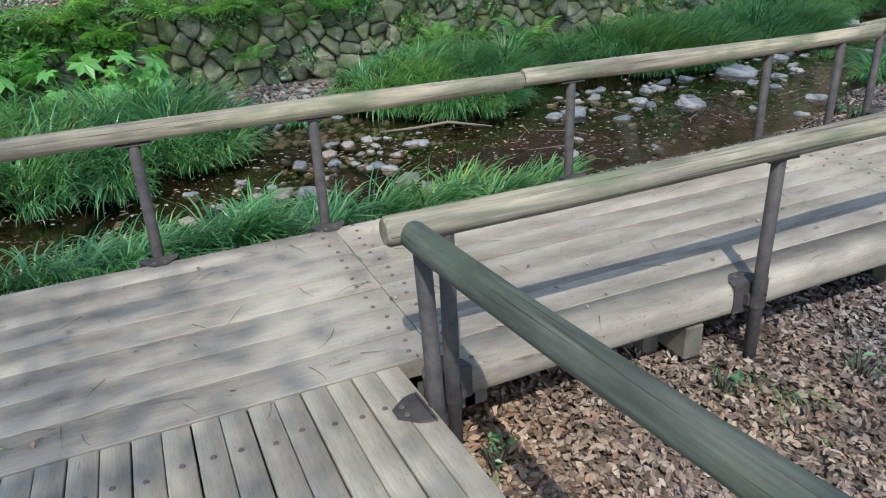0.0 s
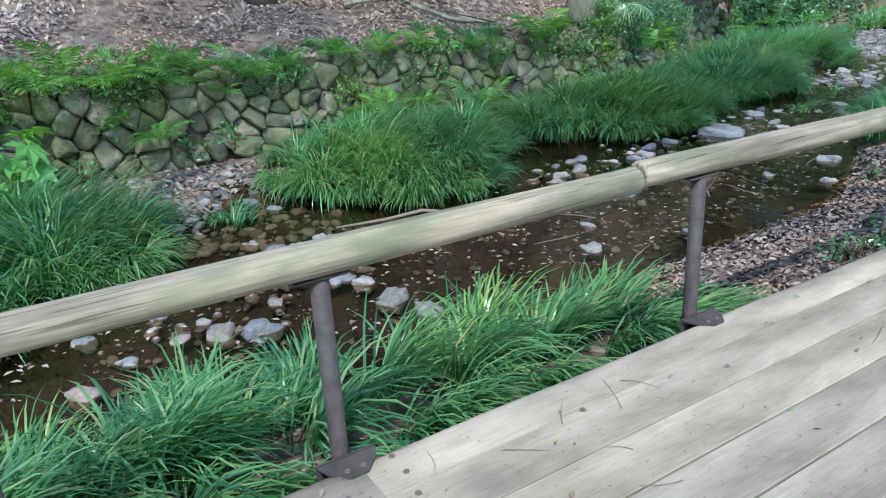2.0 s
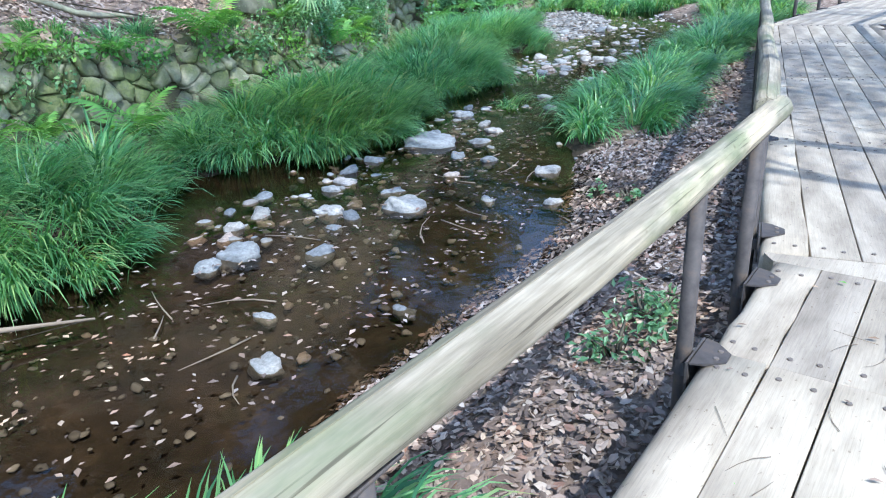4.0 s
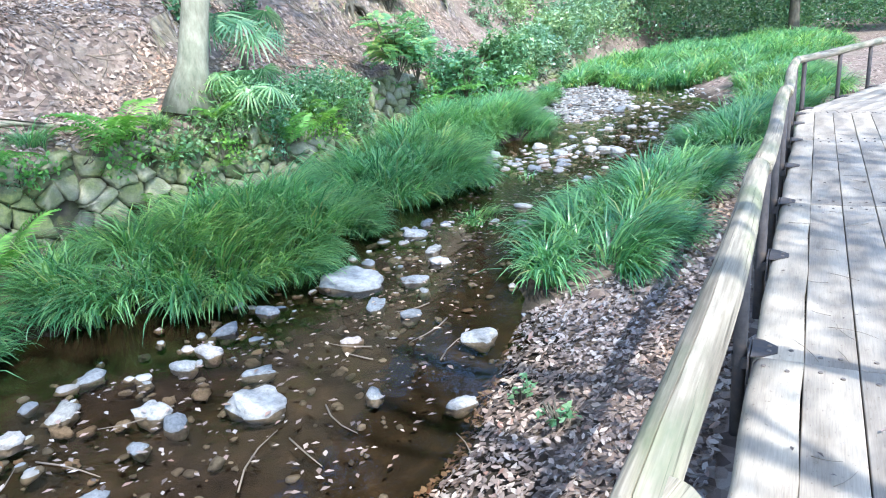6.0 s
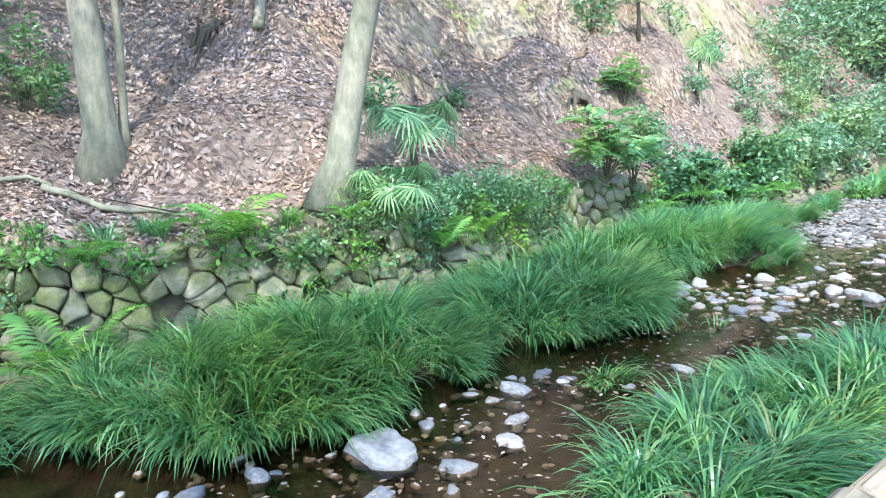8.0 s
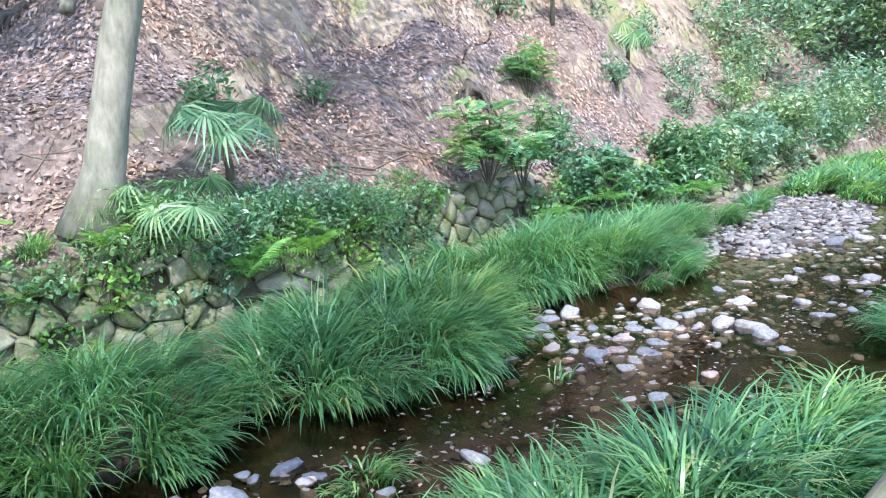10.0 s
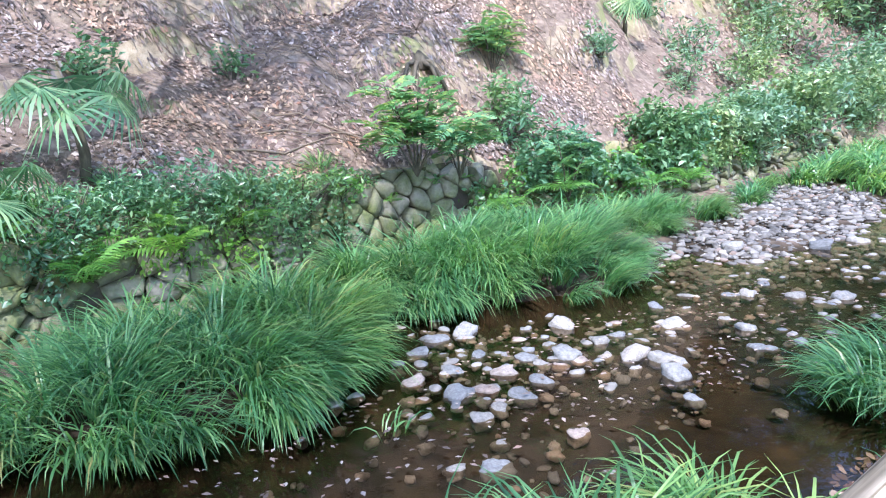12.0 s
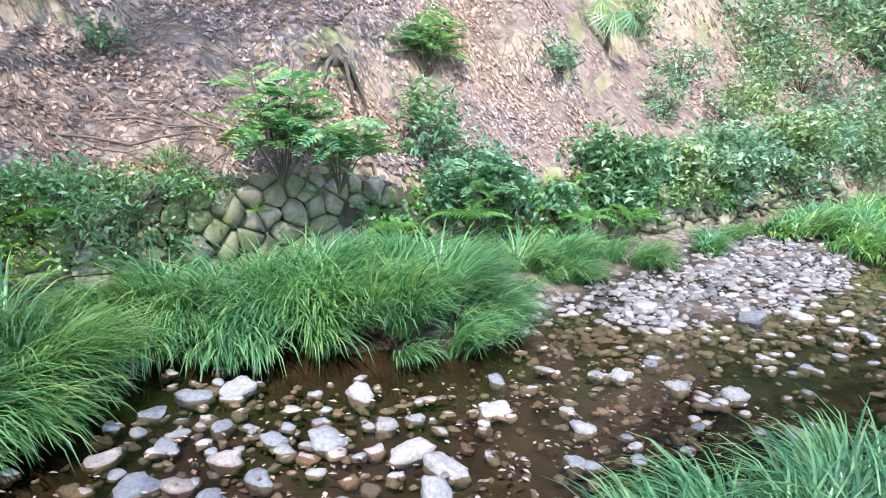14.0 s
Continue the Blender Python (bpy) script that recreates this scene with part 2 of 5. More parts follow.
def water_mat():
    a = Mat("shallow_brown_water")
    p = a.t.nodes.new("ShaderNodeNewGeometry").outputs["Position"]
    bump = a.node("ShaderNodeBump", Strength=0.12, Distance=0.02)
    a.link(a.noise(p, 7.0, 2, 0.5), bump.inputs["Height"])
    gl = a.node("ShaderNodeBsdfGlossy", Roughness=0.03)
    a.link(bump.outputs[0], gl.inputs["Normal"])
    tr = a.t.nodes.new("ShaderNodeBsdfTransparent")
    tr.inputs[0].default_value = (0.52, 0.43, 0.32, 1)
    fr = a.node("ShaderNodeFresnel", IOR=1.33)
    a.link(bump.outputs[0], fr.inputs["Normal"])
    mx = a.t.nodes.new("ShaderNodeMixShader")
    a.link(fr.outputs[0], mx.inputs[0])
    a.link(tr.outputs[0], mx.inputs[1])
    a.link(gl.outputs[0], mx.inputs[2])
    a.link(mx.outputs[0], a.t.nodes["Material Output"].inputs["Surface"])
    return a.m


M_WATER = water_mat()
rng = np.random.default_rng(7)


# ---- mesh helpers ----
def mesh_np(name, verts, faces, mat, smooth=True):
    """A mesh from an (n, 3) array and an (m, k) array of equal-sided faces."""
    me = bpy.data.meshes.new(name)
    v, f = np.asarray(verts, dtype=np.float32), np.asarray(faces, dtype=np.int32)
    me.vertices.add(len(v))
    me.vertices.foreach_set("co", v.ravel())
    me.loops.add(f.size)
    me.loops.foreach_set("vertex_index", f.ravel())
    me.polygons.add(len(f))
    me.polygons.foreach_set("loop_start", np.arange(0, f.size, f.shape[1], dtype=np.int32))
    me.polygons.foreach_set("use_smooth", np.full(len(f), smooth))
    me.update(calc_edges=True)
    me.validate()
    me.materials.append(mat)
    return me


def bm_mesh(name, bm, mat, smooth=False):
    me = bpy.data.meshes.new(name)
    for f in bm.faces:
        f.smooth = smooth
    bm.to_mesh(me)
    bm.free()
    me.materials.append(mat)
    return me


def child(name, me, parent, m=None, label=""):
    ob = new(name, me)
    ob.parent = parent
    if m is not None:
        ob.matrix_basis = m
    return tagged(ob, label)


def thing(name, m, label, category, group="", kind=""):
    ob = new(name)
    ob.empty_display_size = 0.1
    ob.matrix_basis = m
    return tagged(ob, label, category, group, kind)


def box_bm(lx, ly, lz, bevel=0.006, centre=(0, 0, 0)):
    bm = bmesh.new()
    bmesh.ops.create_cube(bm, size=1.0, matrix=Matrix.Translation(centre) @ Matrix.Diagonal((lx, ly, lz, 1)))
    if bevel:
        bmesh.ops.bevel(bm, geom=bm.edges[:], offset=bevel, segments=1, affect="EDGES")
    return bm


def tube(points, radii, sides=8, wobble=0.0, cap=True):
    """Vertices and quads of a tapered tube along points."""
    pts = [Vector(p) for p in points]
    vs, fs = [], []
    for i, p in enumerate(pts):
        d = (pts[min(i + 1, len(pts) - 1)] - pts[max(i - 1, 0)]).normalized()
        a = d.orthogonal().normalized() if i == 0 else (a - d * a.dot(d)).normalized()
        b = d.cross(a)
        for k in range(sides):
            th = 2 * math.pi * k / sides
            r = radii[i] * (1 + wobble * (random.random() - 0.5))
            vs.append(p + (a * math.cos(th) + b * math.sin(th)) * r)
    for i in range(len(pts) - 1):
        for k in range(sides):
            j = (k + 1) % sides
            fs.append((i * sides + k, i * sides + j, (i + 1) * sides + j, (i + 1) * sides + k))
    n = len(vs)
    if cap:
        vs += [pts[0], pts[-1]]
        last = (len(pts) - 1) * sides
        for k in range(0, sides, 2):
            fs.append((n, (k + 2) % sides, k + 1, k))
            fs.append((n + 1, last + k, last + k + 1, last + (k + 2) % sides))
    return [tuple(v) for v in vs], fs


def tubes_mesh(name, specs, mat):
    vs, fs = [], []
    for pts, radii, sides in specs:
        v, f = tube(pts, radii, sides)
        fs += [tuple(i + len(vs) for i in q) for q in f]
        vs += v
    return mesh_np(name, vs, fs, mat)


def rock_bm_mesh(name, mat, seed, boxy=0.5, rough=0.12, cuts=3):
    """A rounded irregular stone of about unit size."""
    r = random.Random(seed)
    bm = bmesh.new()
    bmesh.ops.create_cube(bm, size=2.0)
    bmesh.ops.subdivide_edges(bm, edges=bm.edges[:], cuts=cuts - 1, use_grid_fill=True)
    off = Vector((r.uniform(-50, 50), r.uniform(-50, 50), r.uniform(-50, 50)))
    for v in bm.verts:
        s = v.co.normalized()
        q = s.lerp(v.co * 0.86, boxy)
        v.co = q * (1 + rough * 2 * noise.noise(q * 0.9 + off) + rough * noise.noise(q * 2.2 + off)) * 0.5
    return bm_mesh(name, bm, mat, True)


def inside(poly, x, y):
    """Which of the points lie inside the polygon."""
    res = np.zeros(len(x), bool)
    n = len(poly)
    for i in range(n):
        (x0, y0), (x1, y1) = poly[i], poly[(i + 1) % n]
        cross = ((y0 > y) != (y1 > y)) & (x < (x1 - x0) * (y - y0) / (y1 - y0 + 1e-12) + x0)
        res ^= cross
    return res


def scatter(poly, per_m2):
    xs, ys = [p[0] for p in poly], [p[1] for p in poly]
    n = int((max(xs) - min(xs)) * (max(ys) - min(ys)) * per_m2)
    x, y = rng.uniform(min(xs), max(xs), n), rng.uniform(min(ys), max(ys), n)
    k = inside(poly, x, y)
    return x[k], y[k]


# ---- plan of the ground ----
NEAR_X = [-14, 0, 2.6, 4.1, 5.8, 6.7, 7.5, 8.3, 9.0, 10, 12, 13.6, 14.6, 15.2, 17.4, 19.7, 22, 26, 40, 80]
NEAR_Y = [5.2, 5.5, 5.35, 5.4, 5.4, 5.55, 5.9, 6.3, 6.85, 7.25, 7.35, 7.25, 6.95, 7.3, 7.9, 8.7, 10.7, 12, 16, 24]
FAR_X = [-14, 0, 1.5, 2.2, 3, 4, 5.1, 5.6, 6.4, 8.1, 9.4, 10.2, 11.2, 12.3, 13.3, 14.5, 15.5, 16.5, 18.4, 20, 22, 26, 40, 80]
FAR_Y = [6.6, 7.4, 8.5, 9.8, 9.3, 8.3, 8.7, 9.4, 9.1, 8.85, 9.2, 9.8, 9.6, 10.0, 11.3, 10.9, 10.6, 11.1, 12.5, 13.0, 14.4, 15.2, 18, 26]
WALL_X = [-14, -6, 0, 5, 9.5, 11.5, 14.2, 17, 20, 24, 30, 45, 80]
WALL_Y = [9.4, 10.1, 10.75, 11.05, 11.3, 12.05, 13.4, 13.9, 14.4, 16.0, 17.5, 21, 30]


def ss(a):
    a = np.clip(a, 0, 1)
    return a * a * (3 - 2 * a)


def wall_y(x):
    return np.interp(x, WALL_X, WALL_Y)


def wall_top(x):
    x = np.asarray(x, float)
    return np.interp(x, [-6, 0, 5, 9, 14, 20, 26], [1.35, 1.3, 1.2, 1.15, 1.15, 1.0, 0.7]) + 0.07 * np.sin(x * 1.35 + 0.6) + 0.05 * np.sin(x * 3.3 + 1.0)


def ground(x, y):
    """Height of the ground, in arrays."""
    x, y = np.asarray(x, float), np.asarray(y, float)
    n, f, w = np.interp(x, NEAR_X, NEAR_Y), np.interp(x, FAR_X, FAR_Y), wall_y(x)
    z = 0.02 + 0.24 * ss((n - y) / 1.6) + 0.10 * ss((y - f) / 1.2)
    bed = ss((y - n + 0.25) / 0.5) * ss((f - y + 0.25) / 0.5)
    bar = ss((x - 16.3) / 2.0) * ss((y - np.interp(x, [16, 20, 24], [9.6, 10.6, 12.6])) / 1.0)
    z = z - bed * (0.13 - 0.15 * bar)
    d = y - w - 0.42
    k = np.interp(x, [-4, 5, 9, 13, 16, 22], [0.42, 0.38, 0.45, 0.65, 0.95, 0.9])
    k2 = np.interp(x, [5, 9.5, 12.5, 16, 26, 32], [0.5, 0.8, 1.5, 2.0, 1.7, 0.9])
    up = wall_top(x) + 0.05 + k * np.clip(d, 0, 3.0) + k2 * np.clip(d - 3.0, 0, 4) + 1.0 * np.clip(d - 7, 0, 9) + 0.3 * np.clip(d - 16, 0, 30)
    rise = ss((y - w - 0.22) / 0.22)
    z = z * (1 - rise) + up * rise
    z = z + 0.06 * np.sin(x * 1.7 + 1.3 * np.sin(y * 1.1)) * np.sin(y * 1.9 + 0.7) * np.clip(np.abs(y - n) - 0.4, 0, 1) * np.where(y > w, 1.0, 0.5)
    # small broken scarps where the slope has slipped
    q = np.sin(0.8 * x + 1.1 * np.sin(0.6 * y)) + np.sin(0.95 * y - 0.5 * x + 1.7 * np.sin(0.45 * x)) + 0.22 * np.sin(3.1 * x + y) * np.sin(2.3 * y)
    z = z + 0.30 * ss((d - 1.0) / 1.0) * ss((8 - d) / 3) * (ss((q - 0.35) / 0.20) - 0.5 + 0.8 * ss((q + 0.9) / 0.22))
    z = z + 0.25 * ss((d - 1) / 3) * np.sin(x * 0.9 + y * 0.5) * np.sin(y * 0.8 - x * 0.35 + 1)
    return z


def gz(x, y):
    return float(ground(np.array([x]), np.array([y]))[0])


def build_ground():
    xs = np.concatenate([np.linspace(-160, -20, 15), np.linspace(-16, -6.2, 30), np.arange(-6, 26, 0.14), np.linspace(26.3, 60, 70), np.linspace(66, 200, 15)])
    ys = np.concatenate([np.linspace(-160, -20, 12), np.linspace(-15, 3.0, 40), np.arange(3.1, 18, 0.13), np.linspace(18.3, 45, 60), np.linspace(50, 200, 12)])
    X, Y = np.meshgrid(xs, ys, indexing="ij")
    Z = ground(X.ravel(), Y.ravel())
    V = np.stack([X.ravel(), Y.ravel(), Z], 1)
    for i, (x, y, z) in enumerate(V):
        if -8 < x < 40 and -3 < y < 34:
            V[i, 2] += 0.05 * noise.noise((x * 1.9, y * 1.9, 0.3)) + 0.025 * noise.noise((x * 5, y * 5, 2.1))
    nx, ny = len(xs), len(ys)
    a = (np.arange(nx - 1)[:, None] * ny + np.arange(ny - 1)[None, :]).ravel()
    F = np.stack([a, a + ny, a + ny + 1, a + 1], 1)
    tagged(new("ground", mesh_np("ground", V, F, M_SOIL)), "brown leaf-strewn soil of a wooded stream valley", "ground", kind="structure")


build_ground()


def build_water():
    xs = np.concatenate([np.arange(-14, 24, 0.5), np.arange(24, 80, 2.0)])
    n, f = np.interp(xs, NEAR_X, NEAR_Y) - 0.9, np.interp(xs, FAR_X, FAR_Y) + 0.9
    V = np.concatenate([np.stack([xs, n, 0 * xs], 1), np.stack([xs, f, 0 * xs], 1)])
    a = np.arange(len(xs) - 1)
    F = np.stack([a, a + 1, a + 1 + len(xs), a + len(xs)], 1)
    ob = new("water", mesh_np("water", V, F, M_WATER))
    ob.visible_shadow = False
    tagged(ob, "shallow clear brown water of a slow stream", "water", kind="structure")


build_water()


# ---- boardwalk ----
DECK = 0.68


def round_edge_board(length, width, thick):
    """A board whose outer edge (-y) is rounded like a split log."""
    prof = [(width / 2, 0.0), (width / 2, -thick)]
    for k in range(5):
        a = math.pi / 2 * (k / 4)
        prof.append((-width / 2 + 0.05 - 0.05 * math.sin(a) * 1.0, -thick + 0.05 - 0.05 * math.cos(a)))
    for k in range(5):
        a = math.pi / 2 * (k / 4)
        prof.append((-width / 2 + 0.05 - 0.05 * math.cos(a), -0.05 + 0.05 * math.sin(a)))
    n = len(prof)
    secs = 8
    vs, fs = [], []
    for i in range(secs):
        x = -length / 2 + length * i / (secs - 1)
        wob = 0.006 * math.sin(i * 2.1 + length * 7)
        vs += [(x, y + wob, z) for y, z in prof]
    for i in range(secs - 1):
        for k in range(n):
            j = (k + 1) % n
            fs.append((i * n + k, i * n + j, (i + 1) * n + j, (i + 1) * n + k))
    bm = bmesh.new()
    bv = [bm.verts.new(v) for v in vs]
    for f in fs:
        bm.faces.new([bv[i] for i in f])
    bm.faces.new([bv[i] for i in range(n)])
    bm.faces.new([bv[(secs - 1) * n + i] for i in reversed(range(n))])
    bmesh.ops.recalc_face_normals(bm, faces=bm.faces[:])
    return bm


def bolt_mesh():
    bm = bmesh.new()
    bmesh.ops.create_cone(bm, cap_ends=True, segments=10, radius1=0.0105, radius2=0.009, depth=0.005, matrix=Matrix.Translation((0, 0, 0.001)))
    return bm_mesh("bolt", bm, M_BOLT)


BOLT = bolt_mesh()


def deck(m, label, spans, width, rows=8, thick=0.085, mat=None, near_round=True):
    """A stretch of boardwalk: boards along local x, from y = 0 to y = width; spans are the x of the board joints."""
    mat = mat or M_BOARD
    base = thing("boardwalk", m, label, "boardwalk", "boardwalk stretches")
    r = random.Random(int(abs(spans[0]) * 100) + rows)
    w = width / rows
    for x0, x1 in zip(spans, spans[1:]):
        L = x1 - x0 - 0.0025
        inner = bm_mesh("board", box_bm(L, w - 0.006, thick, 0.003, (0, 0, -thick / 2)), mat)
        edge = bm_mesh("board", round_edge_board(L, w - 0.006, 0.15), mat, True)
        for k in range(rows):
            y = (k + 0.5) * w
            rot = 180 if k == rows - 1 else 0
            b = child("board", edge if k == rows - 1 or (k == 0 and near_round) else inner, base, pose((x0 + x1) / 2, y, r.uniform(-0.003, 0.003), r.uniform(-0.25, 0.25), 0, rot + r.uniform(-0.05, 0.05)))
            for end in (-1, 1):
                for dy in (-0.045, 0.045):
                    child("bolt", BOLT, b, pose(end * (L / 2 - 0.09 + r.uniform(-0.02, 0.02)), dy + r.uniform(-0.01, 0.01), 0.002))
    for x in spans:
        for dx in (-0.12, 0.12):
            me = bm_mesh("joist", box_bm(0.11, width - 0.10, 0.14, 0.008), M_BEAM)
            child("joist", me, base, pose(min(max(x + dx, spans[0] + 0.07), spans[-1] - 0.07), width / 2, -0.085 - 0.075), "dark timber joist")
    return base


deck(pose(0, 2.245, DECK), "weathered grey-brown timber boardwalk where the ramp joins it", [-5.78, -2.44, 0.90], 1.505, 7, near_round=False)
deck(pose(0, 2.10, DECK), "weathered grey-brown timber boardwalk beside a stream", [0.9005, 4.24, 5.15], 1.65)
W1 = 1.66


def trestle(x, y0, y1, rot, label):
    """A cross beam under the boards on two stub posts."""
    L = y1 - y0
    base = thing("trestle", pose(x, y0, DECK - 0.15, 0, 0, rot), label, "trestle", "boardwalk trestles")
    child("beam", bm_mesh("beam", box_bm(L, 0.10, 0.17, 0.008, (L / 2, 0, -0.09)), M_BEAM), base, pose(0, 0, 0, 0, 0, 90))
    for y in (0.22, L - 0.22):
        child("stub_post", bm_mesh("stub_post", box_bm(0.45, 0.09, 0.09, 0.006), M_BEAM), base, pose(-0.097, y, -0.22, 0, 90, 0))


for x in (-0.4, 2.12, 3.8):
    trestle(x, 2.12 if x > 0.9 else 2.27, 3.70, 0, "grey squared timber trestle under the boardwalk")
A2 = 13.6
deck2_o = Vector((5.24, 3.815, DECK)) - Vector((-math.sin(radians(A2)), math.cos(radians(A2)), 0)) * W1
deck(pose(*deck2_o, 0, 0, A2), "weathered timber boardwalk bending gently along the stream", [0.0, 2.05, 4.75, 7.45, 9.55], W1)
A3 = -6.5
deck3_o = Vector((14.62, 6.09, DECK)) - Vector((-math.sin(radians(A3)), math.cos(radians(A3)), 0)) * W1
deck(pose(*deck3_o, 0, 0, A3), "sunlit timber boardwalk running on past the bend", [0.0, 3.0, 6.0, 9.0, 12.0], W1)


def wedge(name, corners, label):
    """The small filler between two stretches where the boardwalk bends."""
    bm = bmesh.new()
    top = [bm.verts.new((x, y, DECK - 0.004)) for x, y in corners]
    low = [bm.verts.new((x, y, DECK - 0.09)) for x, y in corners]
    bm.faces.new(top)
    bm.faces.new(low[::-1])
    for i in range(len(corners)):
        j = (i + 1) % len(corners)
        bm.faces.new((top[j], top[i], low[i], low[j]))
    bmesh.ops.recalc_face_normals(bm, faces=bm.faces[:])
    return tagged(new(name, bm_mesh(name, bm, M_BOARD)), label, "boardwalk")


d3 = Vector((math.cos(radians(A2)), math.sin(radians(A2)), 0))
e2 = deck2_o + d3 * 9.56
wedge("boardwalk_filler", [(5.155, 2.11), (deck2_o.x - 0.005, deck2_o.y), (5.235, 3.80), (5.155, 3.74)], "small wedge of boards filling the bend of the boardwalk")
wedge("boardwalk_filler", [(e2.x, e2.y), (deck3_o.x - 0.01, deck3_o.y), (14.61, 6.08), (e2.x - math.sin(radians(A2)) * W1, e2.y + math.cos(radians(A2)) * W1)], "small wedge of boards filling the bend of the boardwalk")

# ramp from which the walk begins, sloping down to the boardwalk
RAMP = 5.3
ramp = thing("ramp", pose(0, 2.245, DECK + 0.0, -RAMP, 0, 0) @ pose(0, -0.004, -0.003), "short sloping timber ramp with lengthwise planks and bolts", "ramp")
RW = 0.096
# the grain runs along the local x of the wood material
plank_long = bm_mesh("plank", box_bm(3.6, RW - 0.003, 0.06, 0.003, (1.8, 0, -0.03)), M_RAMP)
rr = random.Random(4)
for k in range(21):
    x = 0.735 - RW * (k + 0.5) - 0.004 * (k // 2)
    long = child("plank", plank_long, ramp, pose(x, 0 if k > 1 else -0.0, rr.uniform(-0.002, 0.002), 0, 0, -90))
    for s in (0.26, 1.9, 3.3):
        child("bolt", BOLT, long, pose(s + rr.uniform(-0.02, 0.02), rr.uniform(-0.012, 0.012), 0.002))
for s in (0.3, 1.9, 3.3):
    child("joist", bm_mesh("joist", box_bm(1.9, 0.1, 0.14, 0.008), M_BEAM), ramp, pose(-0.26, -s, -0.131))


# ---- handrails ----
RAIL_Z = 1.345


def log_mesh(length, radius, seed, mat, bend=0.012):
    r = random.Random(seed)
    n = max(6, int(length / 0.22))
    pts, rad = [], []
    for i in range(n + 1):
        x = -length / 2 + length * i / n
        pts.append((x, bend * math.sin(x * 1.6 + seed), bend * math.sin(x * 1.1 + seed * 2)))
        rad.append(radius * (1 + 0.05 * math.sin(x * 2.7 + seed * 3) + r.uniform(-0.02, 0.02)))
    e = 0.02
    pts = [(pts[0][0] - e * 0.6, *pts[0][1:])] + pts + [(pts[-1][0] + e * 0.6, *pts[-1][1:])]
    rad = [rad[0] * 0.82] + rad + [rad[-1] * 0.82]
    # a drying crack runs along each log and wanders round it
    c0 = math.pi / 2 + r.uniform(-0.7, 0.7)
    angles = [c0 + 2 * math.pi * k / 17 for k in range(17)]
    angles = [c0 - 0.035, c0, c0 + 0.035] + angles[1:]
    depth = [1.0, 0.86, 1.0] + [1.0] * 16
    n_a = len(angles)
    vs, fs = [], []
    for (px, py, pz), q in zip(pts, rad):
        turn = 0.22 * math.sin(px * 0.9 + seed) + 0.05 * math.sin(px * 5.1 + seed)
        open_ = 0.5 + 0.5 * math.sin(px * 1.3 + seed * 2)
        for k in range(n_a):
            d = 1 - (1 - depth[k]) * open_
            vs.append((px, py + math.cos(angles[k] + turn) * q * d, pz + math.sin(angles[k] + turn) * q * d))
    for i in range(len(pts) - 1):
        for k in range(n_a):
            j = (k + 1) % n_a
            fs.append((i * n_a + k, (i + 1) * n_a + k, (i + 1) * n_a + j, i * n_a + j))
    bm = bmesh.new()
    bv = [bm.verts.new(v) for v in vs]
    for f in fs:
        bm.faces.new([bv[k] for k in f])
    bm.faces.new([bv[k] for k in range(n_a)])
    bm.faces.new([bv[(len(pts) - 1) * n_a + k] for k in reversed(range(n_a))])
    bmesh.ops.recalc_face_normals(bm, faces=bm.faces[:])
    sharp = [ed for ed in bm.edges if any(len(f.verts) > 4 for f in ed.link_faces)]
    for ed in sharp:
        ed.smooth = False
    for i in range(len(pts) - 1):
        for k in (0, 1, 2):
            ed = bm.edges.get((bv[i * n_a + k], bv[(i + 1) * n_a + k]))
            if ed:
                ed.smooth = False
    return bm_mesh("rail", bm, mat, True)


def post_mesh(height):
    bm = bmesh.new()
    bmesh.ops.create_cone(bm, cap_ends=True, segments=12, radius1=0.030, radius2=0.030, depth=height, matrix=Matrix.Translation((0, 0, -height / 2)))
    return bm_mesh("post", bm, M_POST, True)


def saddle_mesh():
    return bm_mesh("saddle", box_bm(0.17, 0.06, 0.008, 0.002), M_POST)


def bracket_mesh():
    """A folded steel plate: a tapered tongue on the deck and a band round the post."""
    bm = bmesh.new()
    pts = [(-0.10, -0.005), (0.10, -0.005), (0.085, -0.05), (0.03, -0.11), (-0.03, -0.11), (-0.085, -0.05)]
    top = [bm.verts.new((x, y, 0.010)) for x, y in pts]
    low = [bm.verts.new((x, y, 0.003)) for x, y in pts]
    bm.faces.new(top)
    bm.faces.new(low[::-1])
    for i in range(6):
        j = (i + 1) % 6
        bm.faces.new((top[j], top[i], low[i], low[j]))
    bmesh.ops.create_cube(bm, size=1.0, matrix=Matrix.Translation((0, 0.004, -0.06)) @ Matrix.Diagonal((0.2, 0.008, 0.14, 1)))
    bmesh.ops.create_cone(bm, cap_ends=False, segments=12, radius1=0.036, radius2=0.036, depth=0.06, matrix=Matrix.Translation((0, 0.045, -0.06)))
    bmesh.ops.create_cube(bm, size=1.0, matrix=Matrix.Translation((0, 0.02, -0.06)) @ Matrix.Diagonal((0.09, 0.03, 0.05, 1)))
    bmesh.ops.recalc_face_normals(bm, faces=bm.faces[:])
    return bm_mesh("bracket", bm, M_POST)


POST_M, SADDLE_M, BRACKET_M = post_mesh(1.22), saddle_mesh(), bracket_mesh()


